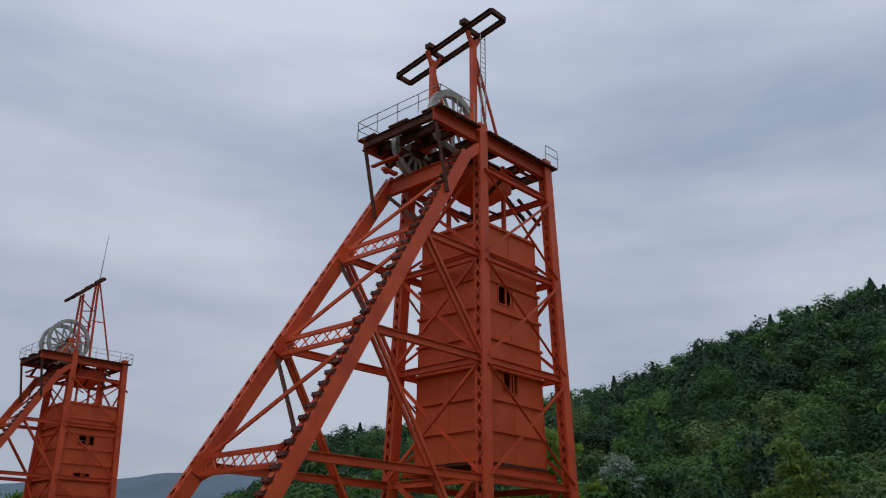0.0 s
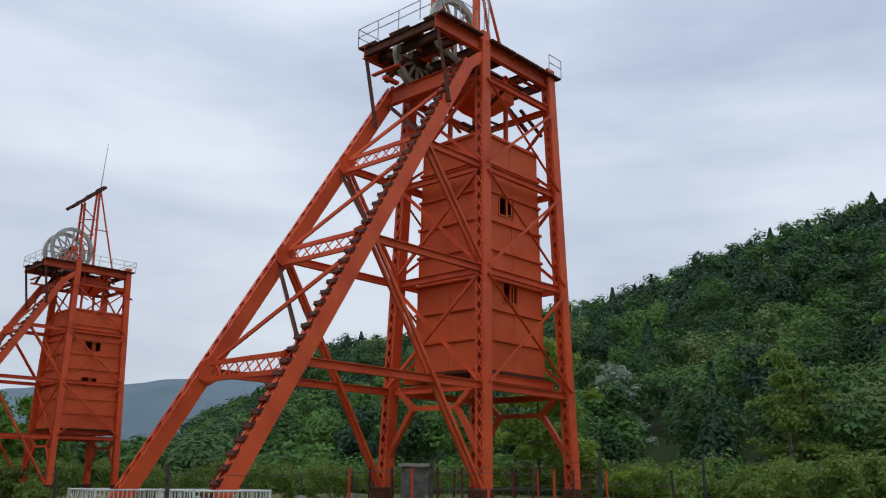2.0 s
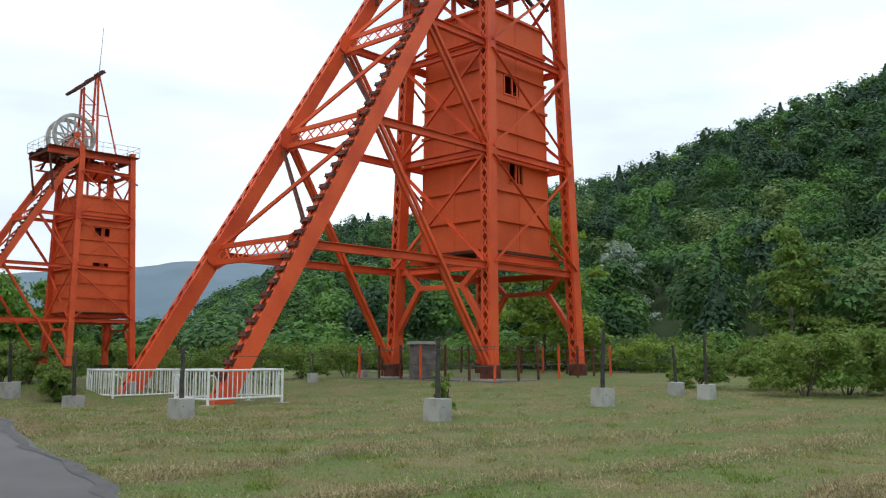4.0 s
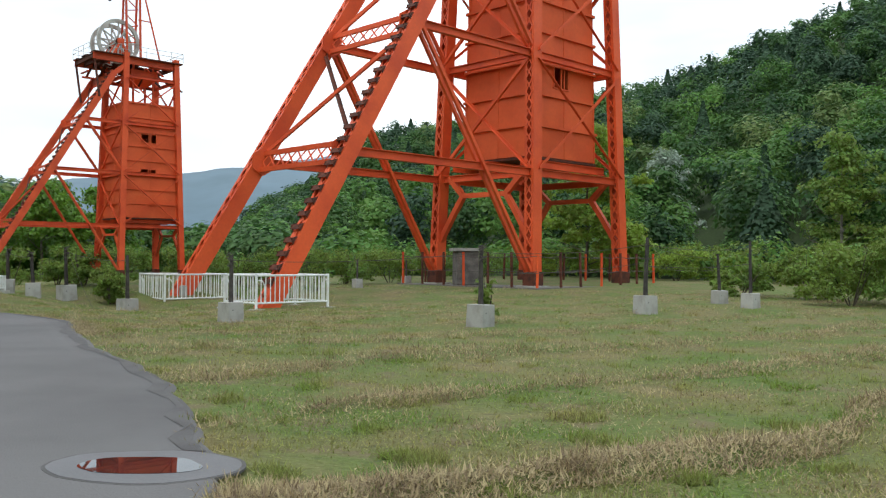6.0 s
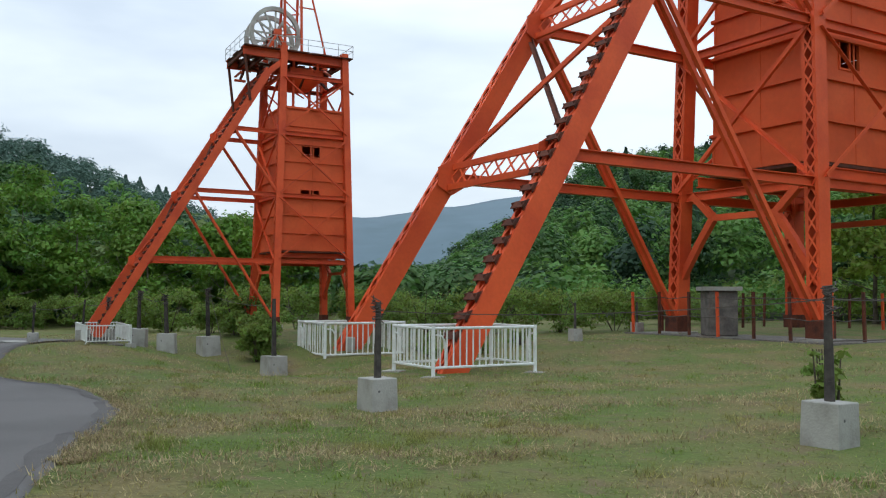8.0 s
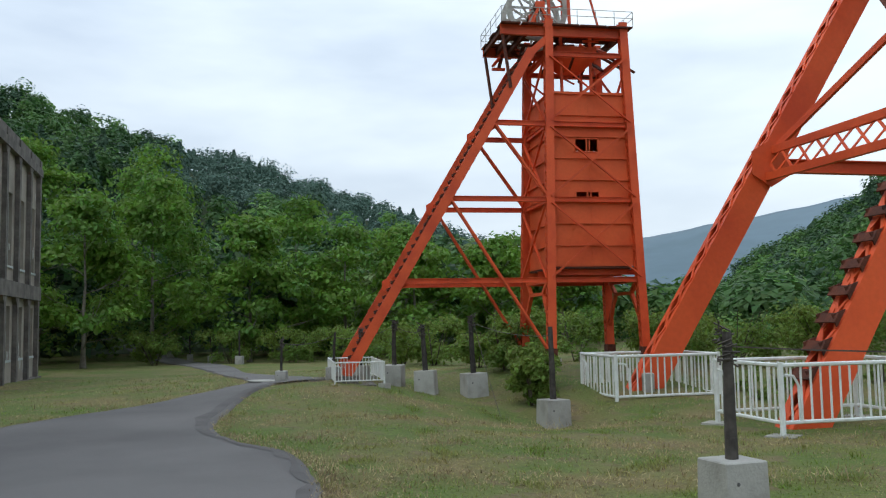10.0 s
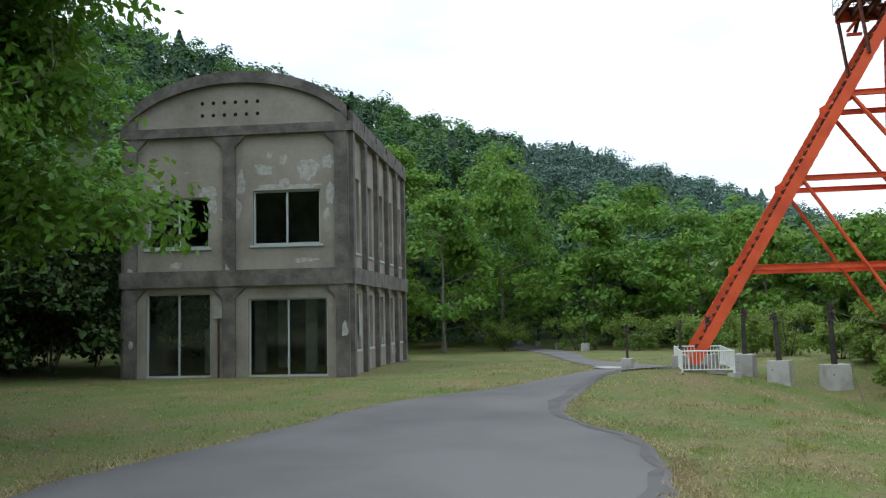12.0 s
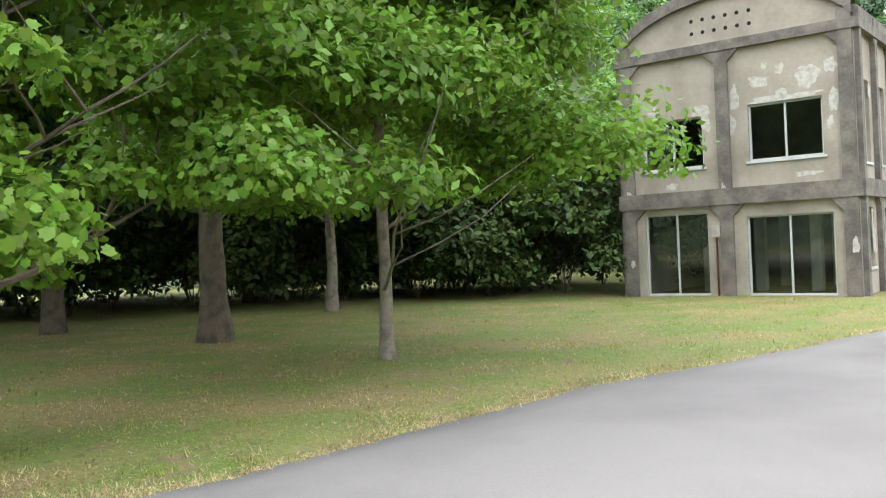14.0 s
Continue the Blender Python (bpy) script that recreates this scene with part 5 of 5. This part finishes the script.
for i, (bx, by, bw, bh) in enumerate(((10.1, 31.1, 3.5, 2.4), (12.0, 32.4, 3.7, 2.7), (14.1, 31.9, 3.5, 2.3), (16.1, 33.9, 3.9, 2.7), (10.6, 35.7, 3.5, 2.1), (7.6, 36.9, 3.0, 1.4), (18.1, 31.6, 3.2, 2.1), (7.3, 53.1, 3.7, 2.1), (10.3, 54.7, 3.9, 2.1), (4.1, 56.2, 3.7, 2.0), (0.5, 58.2, 3.7, 2.2))):
    bush(bx, by, bw, bh, 5200, 0.14, LEAF_YELLOW if by > 40 else LEAF_BUSH, "dense light green bush at the edge of the yard", 140 + i)
broadleaf(2.2, 56.5, 10.6, 3.8, 0.12, 14000, 0.3, LEAF_YELLOW, BARK, "yellow-green tree standing behind the tall headframe", 180, low=0.1, lobes_n=22)
broadleaf(17.6, 56.0, 9.5, 3.2, 0.12, 4200, 0.30, LEAF_BUSH, PALE_BARK, "thin grey-green tree at the foot of the hill", 181, low=0.15, lobes_n=18)
broadleaf(11.9, 22.4, 10.4, 2.2, 0.15, 9000, 0.2, LEAF_BRIGHT, BARK, "broadleaf tree at the edge of the yard", 182, low=0.3, lobes_n=18)
broadleaf(10.0, 80, 9.5, 3.2, 0.12, 4200, 0.32, LEAF_PALE, PALE_BARK, "silvery pale-leaved tree on the hillside", 183, low=0.12, lobes_n=18, group="hillside trees")
bush(-11.9, 35.6, 2.6, 0.8, 2200, 0.1, LEAF_BUSH, "ivy-like creepers growing through the white fence", 190)
bush(-10.2, 36.9, 1.1, 0.6, 800, 0.1, LEAF_BUSH, "leafy creeper at the white fence's corner", 191)
bush(-12.3, 34.3, 1.0, 0.35, 700, 0.08, LEAF_BUSH, "weeds along the white fence's edge", 193)
bush(-11.2, 35.1, 1.1, 0.4, 800, 0.08, LEAF_BUSH, "weeds along the white fence's edge", 194)
bush(-13.4, 35.7, 0.9, 0.3, 600, 0.08, LEAF_BUSH, "weeds along the white fence's edge", 195)
bush(-1.65, 21.8, 0.6, 1.4, 500, 0.12, LEAF_BUSH, "green climber round an old post", 192)


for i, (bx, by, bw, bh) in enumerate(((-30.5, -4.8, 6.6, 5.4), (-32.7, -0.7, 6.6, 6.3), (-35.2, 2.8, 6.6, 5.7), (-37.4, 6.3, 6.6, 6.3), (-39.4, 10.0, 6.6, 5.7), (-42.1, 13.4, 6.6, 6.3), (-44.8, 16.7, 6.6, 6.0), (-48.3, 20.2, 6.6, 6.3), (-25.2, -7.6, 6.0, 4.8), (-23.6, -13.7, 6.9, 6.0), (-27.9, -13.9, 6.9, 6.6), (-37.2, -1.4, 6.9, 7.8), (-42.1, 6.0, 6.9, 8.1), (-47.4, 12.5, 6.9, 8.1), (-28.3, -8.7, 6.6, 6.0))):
    bush(bx, by, bw, bh, 4600, 0.27, LEAF_SHADE, "tall undergrowth at the edge of the wood, leaves darkened for shade", 200 + i, group="undergrowth", stems=4)
for i, (bx, by, bw, bh) in enumerate(((13.7, 49.4, 3.7, 2.3), (16.6, 52.2, 3.9, 2.8), (19.9, 49.4, 3.9, 2.8), (21.0, 55.3, 4.2, 3.0), (9.5, 59.2, 3.9, 2.6), (17.6, 44.4, 3.5, 2.1))):
    bush(bx, by, bw, bh, 2600, 0.22, LEAF_BUSH, "dense green scrub at the foot of the hill", 230 + i, group="scrub")


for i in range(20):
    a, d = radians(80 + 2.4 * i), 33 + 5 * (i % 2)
    bush(-4.5 - d * math.sin(a), 13.1 + d * math.cos(a), 6.0, 6.5, 6500, 0.25, LEAF_SHADE, "tall undergrowth closing the wood's edge, shade put into its leaf colour", 260 + i, group="undergrowth", stems=4)
# trees added mostly out of view, to keep skylight off the grass
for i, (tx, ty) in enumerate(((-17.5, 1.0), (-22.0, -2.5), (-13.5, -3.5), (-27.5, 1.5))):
    broadleaf(tx, ty, 14, 5.6, 0.26, 7000, 0.4, LEAF_WOOD, BARK, "tall broadleaf tree added mostly out of view to shade the grass", 300 + i, low=0.2, lobes_n=26, group="wood's edge trees", limbs=6)


# ---- the woods on the hillsides ----
def woods(name, az0, az1, spacing, per_tree, leaf, species, label, seed, s0, s1, grow, firs=0.1):
    """A stand of separate crowns in lines up the slope; species are material and share."""
    rng = np.random.default_rng(seed)
    C, N, S, K = [], [], [], []
    shares = np.array([s for _, s in species], float)
    az = az0
    while az < az1:
        near = float(np.interp(az, [a for a, _ in FOOT], [b for _, b in FOOT]))
        d = near + s0 * 120 + rng.uniform(0, spacing)
        while d < near + s1 * 120:
            a = radians(az + rng.uniform(-0.5, 0.5) * math.degrees(spacing / d))
            x, y = -2 - d * math.sin(a), 5 + d * math.cos(a)
            z = surface(x, y)
            h = grow * rng.uniform(0.7, 1.25) * (0.45 if 13 < az < 33 else 1.0)
            w = spacing * rng.uniform(0.42, 0.66)
            m = int(per_tree * rng.uniform(0.8, 1.2))
            if rng.random() < firs:
                t = rng.random(m) ** 0.7
                ang = rng.uniform(0, 6.283, m)
                r = (1 - t) * w * 0.85 * (0.75 + 0.35 * rng.random(m))
                c = np.stack([x + r * np.cos(ang), y + r * np.sin(ang), z + h * 1.02 * (0.05 + 0.95 * t)], 1)
                nn = np.stack([np.cos(ang), np.sin(ang), np.full(m, 0.7)], 1) + rng.normal(size=(m, 3)) * 0.4
                kind = len(species) - 1
            else:
                lob = [(x, y, z + h * 0.55, w * 0.8), (x, y, z + h * 0.2, w * 0.7)] + [(x + rng.uniform(-0.6, 0.6) * w, y + rng.uniform(-0.6, 0.6) * w, z + h * rng.uniform(0.3, 0.85), w * rng.uniform(0.35, 0.6)) for _ in range(6)]
                c, nn = shell_points(lob, m, rng, fill=0.25, flat=0.9, jitter=0.2)
                kind = rng.choice(len(species), p=shares / shares.sum())
            C.append(c), N.append(nn), S.append(np.full(m, leaf) * rng.uniform(0.6, 1.4, m)), K.append(np.full(m, kind))
            d += spacing * rng.uniform(0.75, 1.25)
        az += math.degrees(spacing / (near + (s0 + s1) * 60)) * 0.9
    me = leaf_mesh(name, np.concatenate(C), np.concatenate(N), np.concatenate(S), [a for a, _ in species], TUFT, rng, np.concatenate(K))
    return tagged(new(name, me), label, "woods", kind="stuff")


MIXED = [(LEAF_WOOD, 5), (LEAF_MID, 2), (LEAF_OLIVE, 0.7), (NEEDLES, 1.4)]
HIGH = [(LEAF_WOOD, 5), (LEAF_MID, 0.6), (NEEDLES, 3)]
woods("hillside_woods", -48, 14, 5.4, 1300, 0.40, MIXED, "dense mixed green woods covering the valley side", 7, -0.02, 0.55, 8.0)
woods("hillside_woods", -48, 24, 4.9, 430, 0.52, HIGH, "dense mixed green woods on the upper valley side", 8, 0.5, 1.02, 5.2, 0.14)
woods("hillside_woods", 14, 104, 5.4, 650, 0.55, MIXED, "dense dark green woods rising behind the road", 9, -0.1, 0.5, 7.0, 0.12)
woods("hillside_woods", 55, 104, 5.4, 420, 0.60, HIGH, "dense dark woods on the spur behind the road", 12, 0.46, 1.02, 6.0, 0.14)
woods("hillside_woods", 24, 56, 4.9, 380, 0.46, [(LEAF_HAZED, 1)], "green woods on the distant ridge, haze tinted into the leaves", 10, 0.46, 1.04, 5.0, 0.12)
woods("hillside_scrub", -48, 60, 3.4, 160, 0.3, [(LEAF_BUSH, 1), (LEAF_MID, 1)], "low green scrub along the foot of the woods", 15, -0.11, 0.03, 2.6, 0.0)
# distance haze is put into this mountain's blue-grey base colour
HAZE_SLOPE = mat("haze_tinted_slope", (0.15, 0.205, 0.245), 1.0, var=0.14, scale=0.006, fine=0.04, second=(0.115, 0.165, 0.195), bump=0)
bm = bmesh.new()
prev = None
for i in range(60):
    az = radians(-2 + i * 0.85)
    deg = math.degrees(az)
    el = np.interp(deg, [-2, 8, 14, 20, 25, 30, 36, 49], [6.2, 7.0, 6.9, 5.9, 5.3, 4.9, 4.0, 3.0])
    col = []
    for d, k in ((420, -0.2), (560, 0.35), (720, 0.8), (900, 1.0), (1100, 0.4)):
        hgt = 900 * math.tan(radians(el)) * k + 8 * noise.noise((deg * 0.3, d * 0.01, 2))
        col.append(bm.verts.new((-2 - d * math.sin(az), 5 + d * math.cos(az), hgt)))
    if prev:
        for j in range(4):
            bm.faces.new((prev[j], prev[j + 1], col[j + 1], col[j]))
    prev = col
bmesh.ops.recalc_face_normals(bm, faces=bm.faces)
tagged(part("backdrop", bm, HAZE_SLOPE, smooth=True), "mountain closing the end of the valley, haze painted into its blue", "mountain", kind="structure")


# ---- grass and hay ----
ROAD_A = np.array([(a.x, a.y) for a in EDGE_RIGHT])
ROAD_D = np.array([(b.x - a.x, b.y - a.y) for a, b in zip(EDGE_RIGHT, EDGE_LEFT)])
ROAD_L = (ROAD_D ** 2).sum(1)


def road_share(x, y):
    """How far across the road a place lies, 0 to 1 between its edges, or -1 off it."""
    t = ((x - ROAD_A[:, 0]) * ROAD_D[:, 0] + (y - ROAD_A[:, 1]) * ROAD_D[:, 1]) / ROAD_L
    d = (ROAD_A[:, 0] + ROAD_D[:, 0] * t - x) ** 2 + (ROAD_A[:, 1] + ROAD_D[:, 1] * t - y) ** 2
    k = int(d.argmin())
    return float(t[k]) if d[k] < 4 and 0 < t[k] < 1 else -1.0


def blades(name, count, area, material, size, label, seed, lie, keep, pile=0.0):
    rng = np.random.default_rng(seed)
    pts, tall = [], []
    while len(pts) < count:
        x, y = area(rng)
        t = road_share(x, y)
        if 0.006 + 0.022 * rng.random() ** 2 < t < 0.994 - 0.022 * rng.random() ** 2:
            continue
        k = keep(x, y, rng)
        if k > 0:
            pts.append((x, y, surface(x, y) + (0.03 if t > 0 else 0) + pile * k * rng.random()))
            tall.append(0.7 + 0.9 * max(0.0, noise.noise((x * 1.3, y * 1.3, 30))))
    p = np.array(pts)
    n = len(p)
    a = rng.uniform(0, 6.283, n)
    h = size * rng.uniform(0.5, 1.4, n) * np.array(tall)
    tilt = lie * rng.uniform(0.3, 1.0, n)
    d = np.stack([np.cos(a), np.sin(a), np.zeros(n)], 1)
    s = np.stack([-np.sin(a), np.cos(a), np.zeros(n)], 1)
    w = (0.004 + 0.035 * size * rng.random(n))[:, None]
    up = np.array([0, 0, 1.0])
    tip = p + d * (h * tilt)[:, None] + up * (h * np.maximum(0.06, 1 - tilt * 0.95))[:, None]
    v = np.stack([p - s * w, p + s * w, tip], 1)
    me = bpy.data.meshes.new(name)
    me.vertices.add(n * 3)
    me.vertices.foreach_set("co", v.reshape(-1).astype(np.float32))
    me.loops.add(n * 3)
    me.loops.foreach_set("vertex_index", np.arange(n * 3, dtype=np.int32))
    me.polygons.add(n)
    me.polygons.foreach_set("loop_start", np.arange(0, n * 3, 3, dtype=np.int32))
    me.polygons.foreach_set("loop_total", np.full(n, 3, dtype=np.int32))
    me.materials.append(material)
    me.update(calc_edges=True)
    return tagged(new(name, me), label, "grass", kind="stuff")


def yard(rng):
    d = 4 + 36 * rng.random() ** 1.6
    a = radians(rng.uniform(-45, 45))
    return 0.0 - d * math.sin(a), d * math.cos(a)


def verge(rng):
    d = 5 + 28 * rng.random() ** 1.3
    a = radians(rng.uniform(0, 140))
    return -4.9 - d * math.sin(a), 13.2 + d * math.cos(a)


def patchy(x, y, rng):
    return 1.0 if noise.noise((x * 0.9, y * 0.9, 4)) > -0.2 + rng.uniform(-0.35, 0.35) else 0.0


def windrows(x, y, rng):
    """Lines of cut grass about three metres apart, wavering and broken."""
    s = -0.678 * x + 0.734 * y + 0.9 * noise.noise((x * 0.25, y * 0.25, 12))
    off = abs((s - 4.4) / 3.2 - round((s - 4.4) / 3.2)) * 3.2
    along = noise.noise((x * 0.45, y * 0.45, 21))
    width = 0.36 + 0.55 * along
    return max(0.0, 1 - off / max(0.05, width)) if off < width else 0.0


def clumps(x, y, rng):
    return 1.0 if noise.noise((x * 1.6, y * 1.6, 70)) > 0.36 + rng.uniform(-0.06, 0.06) else 0.0


def scattered(x, y, rng):
    return 0.3 if noise.noise((x * 0.8, y * 0.8, 40)) > 0.12 + rng.uniform(-0.3, 0.3) else 0.0


def roadside(x, y, rng):
    t = min(((x - ROAD_A[:, 0]) ** 2 + (y - ROAD_A[:, 1]) ** 2).min(), ((x - ROAD_A[:, 0] - ROAD_D[:, 0]) ** 2 + (y - ROAD_A[:, 1] - ROAD_D[:, 1]) ** 2).min()) ** 0.5
    return 0.3 if t < 0.25 + 1.1 * max(0.0, noise.noise((x * 0.5, y * 0.5, 50)) + 0.25) * rng.random() else 0.0


blades("grass", 150000, yard, GRASS, 0.085, "short mown grass in the yard", 1, 1.05, patchy)
blades("grass", 100000, verge, GRASS, 0.085, "short mown grass on the verges", 2, 1.05, patchy)
blades("dry_grass", 85000, yard, HAY, 0.15, "windrows of cut dry grass lying in the yard", 3, 1.0, windrows, 0.17)
blades("dry_grass", 42000, yard, HAY, 0.10, "loose straw scattered over the yard", 5, 1.05, scattered)
blades("dry_grass", 42000, verge, HAY, 0.11, "loose straw scattered over the verges", 4, 1.05, scattered)
blades("dry_grass", 20000, verge, HAY, 0.10, "straw and litter along the road's edges", 6, 1.05, roadside, 0.05)
blades("grass", 40000, yard, GRASS, 0.15, "taller green tufts in the mown yard", 8, 0.9, clumps)
blades("grass", 20000, verge, GRASS, 0.14, "taller green tufts on the verges", 9, 0.9, clumps)
